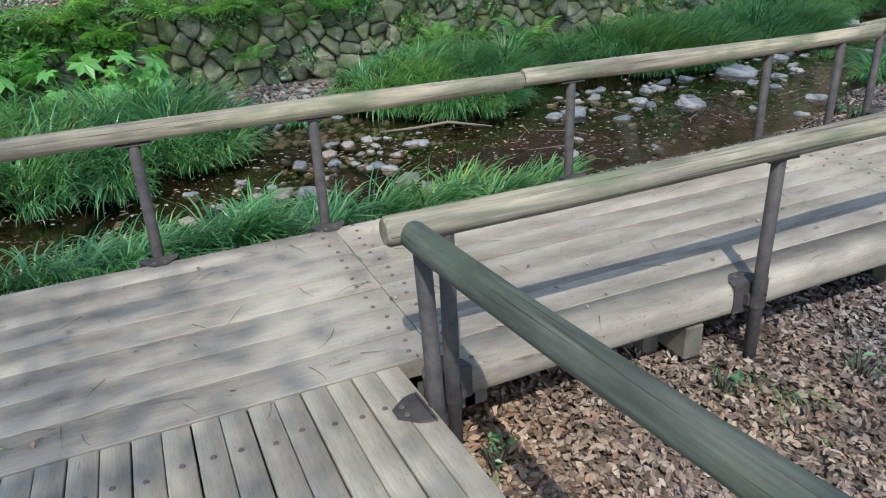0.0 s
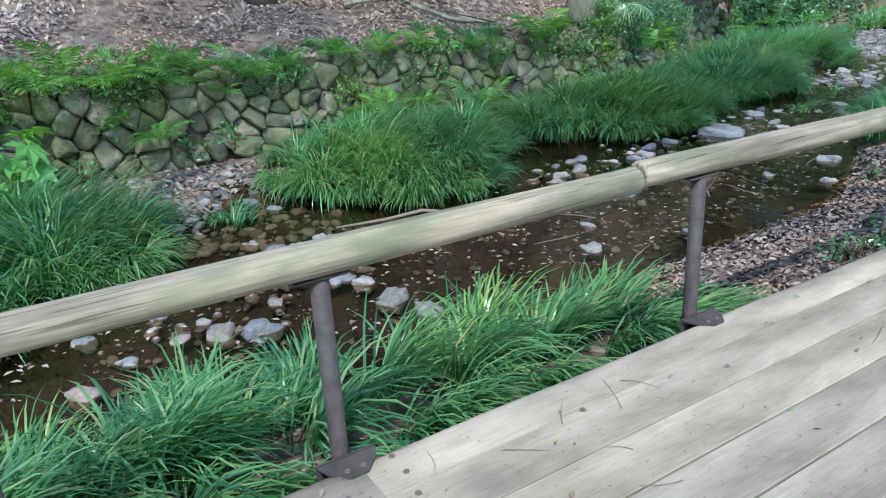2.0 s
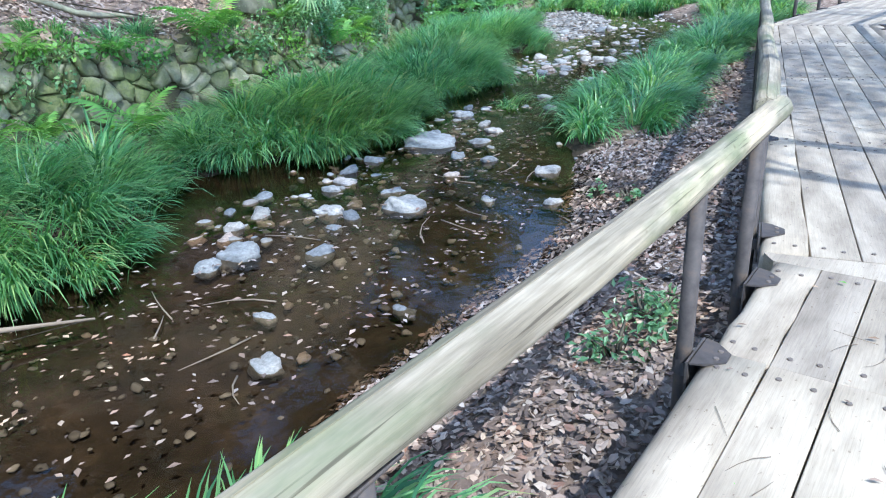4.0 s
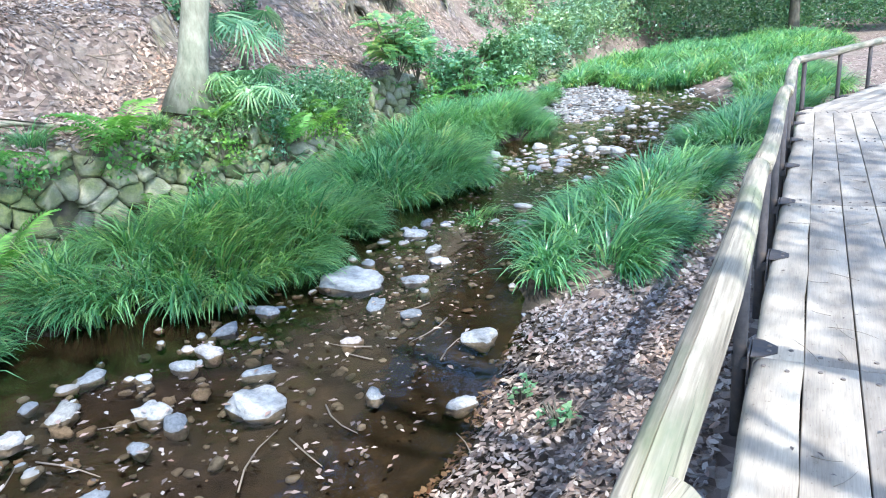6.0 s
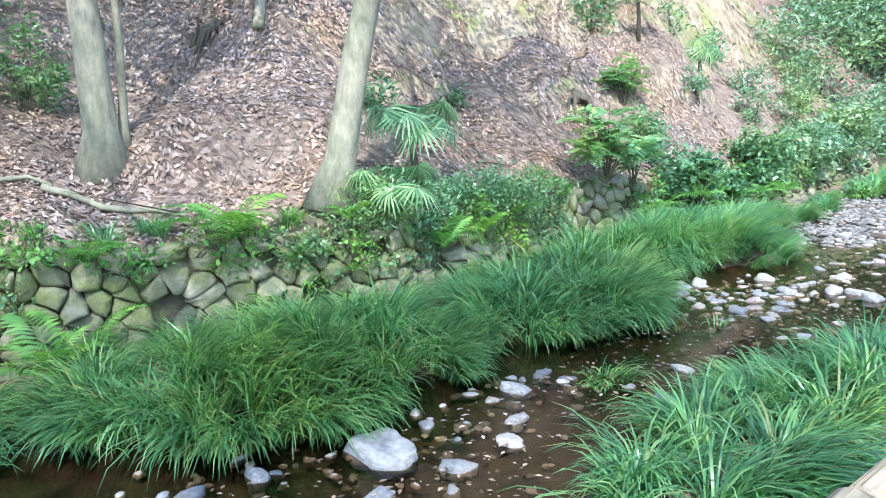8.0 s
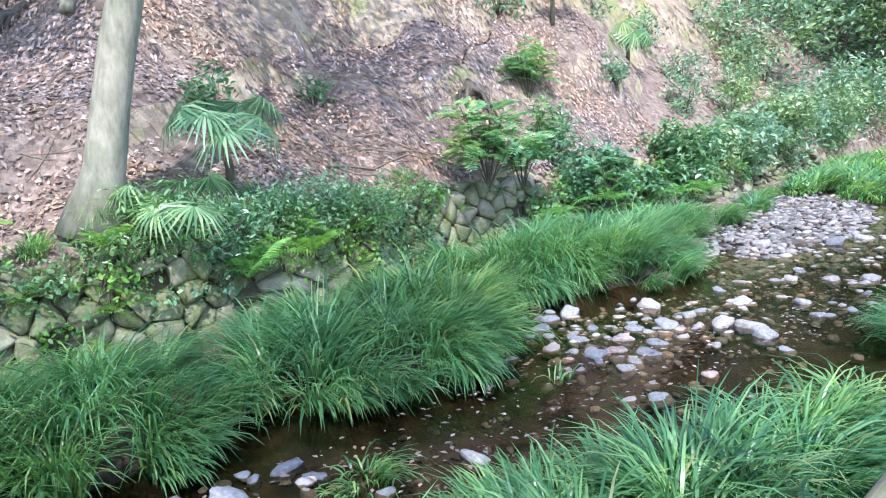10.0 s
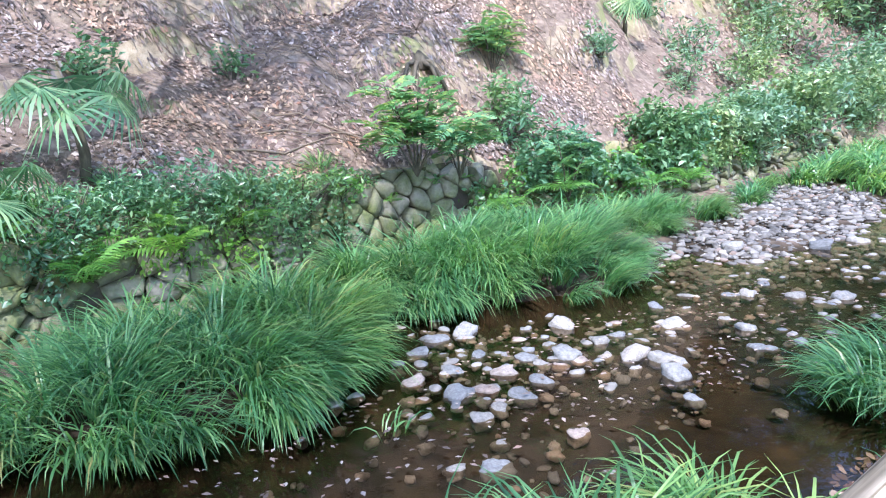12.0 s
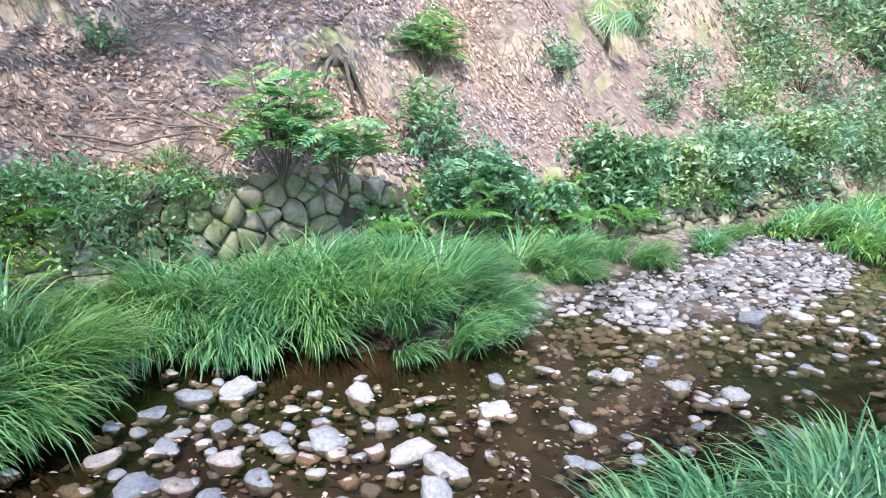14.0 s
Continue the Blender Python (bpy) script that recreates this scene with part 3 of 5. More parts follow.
def handrail(m, label, logs, posts, mat, radius=0.054, seed=1, bracket=True, top=RAIL_Z - DECK):
    """Along local x; the deck's edge lies at y = -0.045 (towards -y is the deck); z = 0 is the deck's top."""
    base = thing("handrail", m, label, "handrail", "log handrails")
    for i, (x0, x1) in enumerate(logs):
        child("rail", log_mesh(x1 - x0 - 0.03, radius * (1 + 0.04 * ((i + seed) % 3 - 1)), seed + i, mat), base, pose((x0 + x1) / 2, 0, top), "weathered round log")
    for x in posts:
        child("post", POST_M, base, pose(x, 0, top - radius - 0.004), "dark painted steel post")
        child("saddle", SADDLE_M, base, pose(x, 0, top - radius + 0.002))
        if bracket:
            b = child("bracket", BRACKET_M, base, pose(x, -0.045, 0), "dark folded steel bracket")
            for bx, by in ((-0.045, -0.06), (0.045, -0.06)):
                child("bolt", BOLT, b, pose(bx * 0.6, by - 0.015, 0.011))
    return base


handrail(pose(0, 3.80 + 0.02, DECK), "weathered round-log handrail on dark steel posts above the stream", [(-5.4, -1.35), (-1.35, 2.19), (2.19, 5.31)], [-4.3, -2.2, -0.04, 0.88, 2.54, 4.20, 4.92], M_LOG, seed=3)
o2 = Vector((5.24, 3.866, DECK))
handrail(pose(*o2, 0, 0, A2), "weathered round-log handrail following the bend of the boardwalk", [(-0.06, 2.9), (2.9, 6.1), (6.1, 9.62)], [0.25, 2.12, 3.46, 4.78, 6.1, 7.46, 8.60, 9.40], M_LOG, seed=5, radius=0.053)
o3 = Vector((14.62, 6.145, DECK))
handrail(pose(*o3, 0, 0, A3), "weathered log handrail beyond the second bend", [(0.02, 3.2), (3.2, 6.4), (6.4, 9.6), (9.6, 12)], [0.3, 1.6, 2.9, 4.2, 5.5, 6.8, 8.1, 9.4, 10.7], M_LOG, seed=9)
# the near side, turned round so that its deck side faces the boards
handrail(pose(0, 2.055, DECK, 0, 0, 180), "sunlit round-log handrail on dark steel posts over fallen leaves", [(-5.0, -3.85), (-3.85, -0.66)], [-0.88, -2.40, -4.0], M_LOG_MID, seed=13, top=0.655, radius=0.049)
n2 = deck2_o + Vector((math.sin(radians(A2)), -math.cos(radians(A2)), 0)) * 0.045
handrail(pose(*n2, 0, 0, 180 + A2), "weathered log handrail on the landward side", [(-9.2, -6), (-6, -3), (-3, 0)], [-0.4, -2.1, -3.8, -5.5, -7.2, -8.9], M_LOG, seed=17)
n3 = deck3_o + Vector((math.sin(radians(A3)), -math.cos(radians(A3)), 0)) * 0.045
handrail(pose(*n3, 0, 0, 180 + A3), "weathered log handrail on the landward side", [(-12, -9), (-9, -6), (-6, -3), (-3, 0)], [-0.4, -1.9, -3.4, -4.9, -6.4, -7.9, -9.4, -10.9], M_LOG, seed=21)
# along the ramp
handrail(pose(0.755, 1.99, DECK + 0.02, -5.6, 0, 0) @ pose(0, 0, 0, 0, 0, -90), "greenish algae-stained round-log handrail along the ramp", [(0.0, 3.4)], [0.08, 1.6, 2.9], M_LOG_GREEN, radius=0.047, seed=25, top=0.622)


# ---- stone retaining wall ----
def clip_cell(poly, px, py, qx, qy):
    """The part of a polygon nearer to p than to q."""
    mx, my, nx, ny = (px + qx) / 2, (py + qy) / 2, qx - px, qy - py
    out = []
    for (ax, ay), (bx, by) in zip(poly, poly[1:] + poly[:1]):
        da, db = (ax - mx) * nx + (ay - my) * ny, (bx - mx) * nx + (by - my) * ny
        if da <= 0:
            out.append((ax, ay))
        if da * db < 0:
            t = da / (da - db)
            out.append((ax + (bx - ax) * t, ay + (by - ay) * t))
    return out


def build_wall():
    """Rubble blocks that fit one another, each with a rounded, uneven face."""
    base = thing("wall_dry_stone", pose(0, 0, 0), "mossy dry-laid stone retaining wall along the stream bank", "wall", kind="structure")
    r = random.Random(11)
    pts = []
    rows = 7
    for row in range(-1, rows + 1):
        x = -8.0 + r.uniform(0, 0.2)
        while x < 27:
            w = r.uniform(0.17, 0.5)
            x += w
            pts.append((x, (row + 0.5) / rows * 1.25 + r.uniform(-0.085, 0.085) + 0.05 * math.sin(x * 1.9 + row)))
    cx_ = np.arange(-8, 27, 0.15)
    cv_ = np.linspace(0, 1.12, 8)
    CX, CV = np.meshgrid(cx_, cv_, indexing="ij")
    CY = wall_y(CX) + 0.24 * CV + 0.125 + 0.03 * np.sin(CX * 17 + CV * 9)
    a = (np.arange(len(cx_) - 1)[:, None] * 8 + np.arange(7)[None, :]).ravel()
    child("core", mesh_np("core", np.stack([CX.ravel(), CY.ravel(), (CV * wall_top(CX) / 1.12).ravel()], 1), np.stack([a, a + 8, a + 9, a + 1], 1), M_EARTH), base, None, "mossy earth packed behind the stones")
    far_v, far_f, count = [], [], 0
    for px, pv in pts:
        if not 0 <= pv <= 1.27:
            continue
        lo_v, hi_v = max(pv - 0.4, -0.05), min(pv + 0.4, 1.24)
        if hi_v - lo_v < 0.06 or pv > 1.22:
            continue
        cell = [(px - 0.5, lo_v), (px + 0.5, lo_v), (px + 0.5, hi_v), (px - 0.5, hi_v)]
        for qx, qv in pts:
            if (qx, qv) != (px, pv) and abs(qx - px) < 0.8 and abs(qv - pv) < 0.6:
                cell = clip_cell(cell, px, pv, qx, qv)
        if len(cell) < 3:
            continue
        # round the outline by adding the middles of its sides
        ring = []
        for (ax, ay), (bx, by) in zip(cell, cell[1:] + cell[:1]):
            ring += [(ax * 0.93 + px * 0.07 + r.uniform(-0.014, 0.014), ay * 0.93 + pv * 0.07 + r.uniform(-0.012, 0.012)), ((ax + bx) / 2 + r.uniform(-0.008, 0.008), (ay + by) / 2 + r.uniform(-0.008, 0.008))]
        cx, cv = sum(p[0] for p in ring) / len(ring), sum(p[1] for p in ring) / len(ring)
        n = len(ring)
        vs = []
        if r.random() < 0.04:
            continue
        shrink = r.uniform(0.97, 1.05)
        proud, tx, ty = r.uniform(-0.02, 0.12), r.uniform(-0.45, 0.45), r.uniform(-0.45, 0.45)
        for s, depth in ((1.0, 0.20), (1.0, 0.06), (0.94, 0.005), (0.68, -0.022), (0.0, -0.03)):
            for x, v in (ring if s else [(cx, cv)]):
                ux, uv = cx + (x - cx) * s * shrink + r.uniform(-0.008, 0.008), cv + (v - cv) * s * shrink + r.uniform(-0.008, 0.008)
                d = depth - proud + (ux - cx) * tx + (uv - cv) * ty + r.uniform(-0.026, 0.026)
                top = float(wall_top(ux)) / 1.2
                z = uv * top
                vs.append((ux, float(wall_y(ux)) + 0.24 * uv + d + 0.05, z))
        fs = []
        for a in range(3):
            for k in range(n):
                j = (k + 1) % n
                fs.append((a * n + k, a * n + j, (a + 1) * n + j, (a + 1) * n + k))
        for k in range(0, n, 2):
            fs.append((3 * n + k, 3 * n + (k + 1) % n, 3 * n + (k + 2) % n, 4 * n))
        if 0.2 < px < 10.2 and count < 330:
            o = np.array(vs[-1])
            child("stone", mesh_np("stone", np.array(vs) - o, fs, M_WALL), base, pose(*o))
            count += 1
        else:
            k = sum(len(v) for v in far_v)
            far_v.append(np.array(vs))
            far_f.append(np.array(fs) + k)
    ob = child("stone_rest", mesh_np("stone_rest", np.concatenate(far_v), np.concatenate(far_f), M_WALL_JOINED), base)
    tagged(ob, kind="stuff")


build_wall()


# ---- grass along the stream ----
def blades_mesh(name, x, y, z, length, width, mat, lean, droop, seed=0):
    """Arching grass blades: ribbons that rise, bend over and hang at their tips, flat side up."""
    g = np.random.default_rng(seed)
    n = len(x)
    th = g.uniform(0, 2 * math.pi, n)
    dx, dy = 0.55 * np.cos(th) + lean[0], 0.55 * np.sin(th) + lean[1]
    q = np.hypot(dx, dy) + 1e-6
    dx, dy = dx / q, dy / q
    tw = np.arctan2(dy, dx) + math.pi / 2 + g.normal(0, 0.4, n)
    sx, sy = np.cos(tw), np.sin(tw)
    a0 = g.uniform(0.03, 0.5, n)
    a1 = a0 + droop * g.uniform(0.75, 1.25, n)
    steps = ((0.0, 0.7), (0.28, 1.0), (0.54, 0.95), (0.78, 0.7), (1.0, 0.06))
    cx, cy, cz = x.copy(), y.copy(), z.copy()
    V, t_last = [], 0.0
    for t, wf in steps:
        a = a0 + (a1 - a0) * ((t + t_last) / 2) ** 1.25
        d = length * (t - t_last)
        cx, cy, cz = cx + dx * np.sin(a) * d, cy + dy * np.sin(a) * d, cz + np.cos(a) * d
        t_last = t
        for s in (-1, 1):
            V.append(np.stack([cx + s * sx * width * wf / 2, cy + s * sy * width * wf / 2, cz], 1))
    V = np.stack(V, 1).reshape(-1, 3)
    b = np.arange(n)[:, None] * 10
    F = np.concatenate([b + np.array([[k, k + 1, k + 3, k + 2]]) for k in (0, 2, 4, 6)])
    return mesh_np(name, V, F, mat)


GRASS_ROW = 0


def rim_distance(poly, x, y):
    """Distance of points from the polygon's outline, and the way out."""
    best = np.full(len(x), 1e9)
    ox, oy = np.zeros(len(x)), np.zeros(len(x))
    for (x0, y0), (x1, y1) in zip(poly, poly[1:] + poly[:1]):
        ex, ey = x1 - x0, y1 - y0
        t = np.clip(((x - x0) * ex + (y - y0) * ey) / (ex * ex + ey * ey + 1e-9), 0, 1)
        vx, vy = x0 + t * ex - x, y0 + t * ey - y
        d = np.hypot(vx, vy)
        k = d < best
        best = np.where(k, d, best)
        ox, oy = np.where(k, vx / (d + 1e-6), ox), np.where(k, vy / (d + 1e-6), oy)
    return best, ox, oy


def grass_bed(poly, label, per_m2=1500, height=0.56, width=0.0135):
    """One bed of long arching grass in sheaves that are combed over towards its rim."""
    global GRASS_ROW
    GRASS_ROW += 1
    cx, cy = scatter(poly, 15)
    g = np.random.default_rng(100 + GRASS_ROW)
    per = max(8, int(per_m2 * 0.95 / 15))
    m = len(cx)
    rim, ox, oy = rim_distance(poly, cx, cy)
    near = np.clip(1 - rim / 0.55, 0, 1)
    # neighbouring sheaves lie roughly the same way
    flow = 1.9 * np.sin(cx * 1.3 + 1.1 * np.sin(cy * 1.7 + GRASS_ROW)) + 1.6 * np.sin(cy * 1.1 + cx * 0.7)
    ang = flow + g.normal(0, 0.7, m)
    lx, ly = 0.75 * np.cos(ang) + 1.5 * near * ox + 0.25, 0.75 * np.sin(ang) + 1.5 * near * oy - 0.35
    tall = g.uniform(0.66, 1.26, m) * (1.08 - 0.22 * near)
    gx, gy = np.repeat(cx, per), np.repeat(cy, per)
    jx, jy = g.normal(0, 0.058, len(gx)), g.normal(0, 0.058, len(gx))
    px, py = gx + jx, gy + jy
    length = 1.12 * height * np.repeat(tall, per) * g.uniform(0.55, 1.15, len(px))
    z = ground(px, py) - 0.02 + np.repeat(0.10 * (1 - near), per)
    droop = np.repeat(1.62 + 0.5 * near + g.normal(0, 0.18, m), per)
    me = blades_mesh("grass", px, py, np.maximum(z, -0.03), length, width * 1.12 * g.uniform(0.6, 1.3, len(px)), M_GRASS,
                     (jx * 9 + np.repeat(lx, per), jy * 9 + np.repeat(ly, per)), droop, GRASS_ROW)
    tagged(new("grass", me), label, "grass", "grass beds", kind="stuff")


GREEN = "lush bed of long arching green grass at the water's edge"
grass_bed([(-7, 6.5), (-1, 6.85), (0.2, 7.15), (1.1, 7.9), (1.2, 8.9), (0.3, 9.6), (-3, 9.6), (-7, 9.4)], "bright green grass bed below the mossy wall", 1300, 0.60)
grass_bed([(2.6, 9.8), (3.0, 8.7), (3.6, 8.0), (4.1, 7.85), (4.9, 8.3), (5.5, 9.0), (5.9, 9.8), (5.2, 10.6), (3, 10.5)], GREEN, 1500, 0.60)
grass_bed([(6.15, 9.4), (6.6, 8.8), (7.3, 8.6), (8.2, 8.5), (9.2, 8.8), (9.8, 9.5), (9.8, 10.8), (7.5, 10.8), (6.3, 10.4)], GREEN, 1500, 0.60)
grass_bed([(10.2, 9.6), (11.2, 9.2), (11.9, 9.35), (12.4, 9.8), (12.95, 10.5), (12.9, 11.6), (12.2, 11.9), (10.5, 11.2), (9.7, 10.6)], GREEN, 1500, 0.62)
grass_bed([(12.6, 11.4), (13.6, 11.1), (14.4, 10.8), (14.8, 10.5), (15.4, 10.45), (16.0, 10.85), (16.6, 11.6), (16.5, 13.2), (15, 13.2), (12.6, 12.3)], "sunlit yellow-green grass bed beside pale stones", 1500, 0.62)
grass_bed([(16.4, 11.9), (17.2, 12.2), (18.4, 12.8), (19.6, 13.0), (19.6, 13.5), (18, 13.5), (16.4, 13.0)], GREEN, 1200, 0.5)
grass_bed([(8.95, 5.75), (8.95, 6.6), (9.35, 6.9), (10.2, 7.2), (11.2, 7.25), (12.3, 7.15), (13, 7.15), (13.6, 7.05), (14.0, 6.9), (13.9, 6.7), (12, 6.3), (10.5, 5.95), (9.4, 5.6)], "deep green grass bed between boardwalk and stream", 1500, 0.54)
grass_bed([(14.95, 7.6), (15.4, 8.0), (15.9, 8.05), (16.5, 8.15), (17.4, 8.2), (18.5, 7.9), (18.5, 6.5), (16, 6.6), (15.0, 6.9)], "grass bed beside the boardwalk posts", 1300, 0.55)
grass_bed([(12.2, 6.05), (13.2, 6.25), (14.3, 6.5), (15.2, 6.55), (15.2, 6.85), (14.1, 6.75), (12.4, 6.4)], "grass fringe under the boardwalk rail", 900, 0.42)
grass_bed([(19.6, 8.5), (21.3, 9.3), (23.4, 9.2), (24, 8), (20, 6.6), (18.9, 7.4)], GREEN, 700, 0.55, 0.018)
grass_bed([(22.8, 15.0), (22.7, 13.2), (23.0, 11.8), (23.8, 10.9), (25, 9.8), (34, 9.2), (42, 13), (38, 18), (28, 16.8), (24, 15.3)], "broad far bed of green grass", 260, 0.55, 0.03)
grass_bed([(-6, 4.15), (3.1, 4.15), (3.3, 4.7), (2.6, 5.15), (1.65, 5.25), (0, 5.3), (-2, 5.15), (-6, 5.05)], "grass strip growing along the boardwalk's edge", 1550, 0.47)
grass_bed([(20.5, 13.4), (22.2, 14.4), (22.6, 15.0), (21.0, 14.3)], "small grass tuft under the far bushes", 700, 0.4, 0.018)
grass_bed([(1.7, 8.4), (2.15, 8.3), (2.2, 8.8), (1.8, 8.95)], "small grass tuft among wet stones", 900, 0.32)
grass_bed([(10.2, 8.1), (10.7, 8.15), (10.9, 8.5), (10.4, 8.5)], "small grass tuft among wet stones", 700, 0.3)
grass_bed([(12.3, 8.7), (12.6, 8.75), (12.55, 8.95), (12.25, 8.95)], "small grass tuft among wet stones", 160, 0.26)
grass_bed([(13.0, 8.85), (13.3, 8.85), (13.3, 9.05), (13.0, 9.05)], "small grass tuft among wet stones", 160, 0.22)
grass_bed([(2.15, 1.65), (2.55, 1.6), (2.6, 1.95), (2.2, 1.98)], "small thin grass tuft among fallen leaves", 260, 0.24, 0.008)

rt = random.Random(15)
for x in [1.5, 2.3, 3.1, 3.7, 4.4, 5.2, 6.1, 6.7, 7.1, 8.7] + [9.4 + 0.29 * k for k in range(15)]:
    y = float(wall_y(x)) + rt.uniform(0.32, 0.62)
    grass_bed([(x - 0.28, y - 0.12), (x + 0.28, y - 0.12), (x + 0.28, y + 0.15), (x - 0.28, y + 0.15)], "bluish-green grass tuft hanging over the wall's edge", 1700, rt.uniform(0.28, 0.42), 0.008)


# ---- stones in the stream ----
ROCKS = [rock_bm_mesh("river_stone", M_RIVER, 80 + i, 0.30, 0.24, 5) for i in range(9)]


def river_stone(x, y, size, r, flat=0.72, big=False):
    ob = new("river_stone", ROCKS[r.randrange(9)])
    z = max(gz(x, y), -0.06)
    ob.matrix_basis = pose(x, y, z + size * flat * 0.28, r.uniform(-14, 14), r.uniform(-14, 14), r.uniform(0, 360)) @ Matrix.Diagonal((size * r.uniform(0.95, 1.4), size * r.uniform(0.75, 1.0), size * flat * r.uniform(0.8, 1.1), 1))
    label = "large rounded grey boulder at the water's edge" if big else "rounded pale grey stone in the shallow stream"
    return tagged(ob, label, "stone", "stream stones")


rs = random.Random(21)
PLACED = []


def free(x, y, s):
    """Whether a stone of size s fits at (x, y) without lying in another."""
    if any((x - a) ** 2 + (y - b) ** 2 < (0.52 * (s + c)) ** 2 for a, b, c in PLACED):
        return False
    PLACED.append((x, y, s))
    return True


# boulders that stand out
for x, y, s in ((8.24, 8.05, 0.44), (7.93, 6.36, 0.30), (6.42, 6.95, 0.36), (9.65, 8.55, 0.27), (10.05, 8.75, 0.25), (9.1, 7.75, 0.26), (8.6, 7.6, 0.24), (14.15, 9.45, 0.28), (15.35, 9.58, 0.26), (15.8, 9.15, 0.24), (12.85, 9.63, 0.24), (13.2, 9.7, 0.22)):
    free(x, y, s)
    river_stone(x, y, s * 0.85, rs, 0.62, True)
for x, y, s in ((1.11, 6.37, 0.22), (1.46, 7.16, 0.22), (1.33, 6.24, 0.27), (2.37, 5.82, 0.26), (2.24, 6.56, 0.22), (2.38, 7.70, 0.20), (2.83, 7.27, 0.22), (0.81, 6.92, 0.20), (0.24, 6.07, 0.20), (2.26, 6.14, 0.28), (2.02, 6.81, 0.14), (4.02, 6.01, 0.20), (1.43, 6.36, 0.30), (1.81, 7.36, 0.24), (4.07, 6.13, 0.17), (5.32, 6.88, 0.20), (4.94, 7.37, 0.30), (4.68, 7.39, 0.24)):
    if free(x, y, s * 0.8):
        river_stone(x, y, s * 0.85, rs, 0.72)
for x, y, s in ((5.32, 7.90, 0.26), (5.65, 7.94, 0.22), (5.98, 8.32, 0.22), (6.00, 7.48, 0.24), (6.47, 7.87, 0.22), (6.70, 7.91, 0.22), (6.99, 8.14, 0.20), (6.71, 7.33, 0.21), (7.41, 8.17, 0.22), (6.92, 6.43, 0.16), (7.13, 5.90, 0.20), (7.97, 7.09, 0.20), (8.00, 7.50, 0.22), (9.32, 8.02, 0.22), (5.14, 7.74, 0.20)):
    if free(x, y, s * 0.8):
        river_stone(x, y, s * 0.85, rs, 0.72)
for x, y, s in ((14.73, 8.93, 0.26), (15.51, 9.39, 0.28), (15.72, 9.01, 0.27), (14.59, 9.16, 0.26), (13.38, 10.42, 0.22), (13.69, 10.43, 0.24), (14.52, 10.08, 0.24), (13.84, 9.58, 0.20), (13.53, 9.41, 0.24), (14.56, 8.66, 0.24), (13.04, 9.23, 0.24), (13.24, 9.20, 0.18), (16.62, 9.89, 0.22), (17.22, 9.30, 0.24), (17.18, 8.66, 0.20), (16.91, 9.56, 0.18), (18.86, 10.83, 0.26), (19.50, 10.77, 0.22), (17.87, 11.29, 0.24)):
    if free(x, y, s * 0.8):
        river_stone(x, y, s * 0.9, rs, 0.72)
# banks of stones: centre, spread, number, sizes
for cx, cy, sx, sy, n, lo, hi in ((1.1, 6.6, 0.6, 0.35, 20, 0.10, 0.24), (2.3, 7.2, 0.6, 0.5, 16, 0.10, 0.24), (0.4, 6.1, 0.5, 0.2, 12, 0.07, 0.16), (1.9, 9.0, 0.4, 0.5, 16, 0.10, 0.22),
                                  (5.6, 7.9, 0.5, 0.35, 22, 0.10, 0.24), (4.8, 6.8, 0.8, 0.5, 16, 0.08, 0.2), (6.6, 8.0, 0.6, 0.25, 14, 0.10, 0.22), (9.6, 8.3, 0.45, 0.35, 26, 0.10, 0.24),
                                  (7.3, 7.2, 0.9, 0.6, 40, 0.07, 0.18), (13.5, 10.2, 0.35, 0.45, 40, 0.10, 0.24), (14.0, 9.6, 0.7, 0.35, 44, 0.10, 0.25), (13.0, 9.0, 0.7, 0.4, 40, 0.10, 0.24),
                                  (15.6, 9.3, 0.8, 0.5, 30, 0.08, 0.22), (12.0, 8.3, 0.6, 0.35, 22, 0.10, 0.24), (13.4, 8.2, 0.9, 0.4, 24, 0.07, 0.18), (15.2, 8.5, 0.7, 0.3, 18, 0.07, 0.18), (17.3, 9.8, 0.6, 0.5, 26, 0.08, 0.22), (18.8, 10.4, 0.8, 0.5, 30, 0.08, 0.22)):
    for _ in range(int(n * 0.72)):
        x, y = rs.gauss(cx, sx), rs.gauss(cy, sy)
        if np.interp(x, NEAR_X, NEAR_Y) - 0.1 < y < np.interp(x, FAR_X, FAR_Y) + 0.5:
            s = lo * 0.75 + (hi - lo) * 0.8 * rs.random() ** 1.8
            if free(x, y, s):
                river_stone(x, y, s, rs)


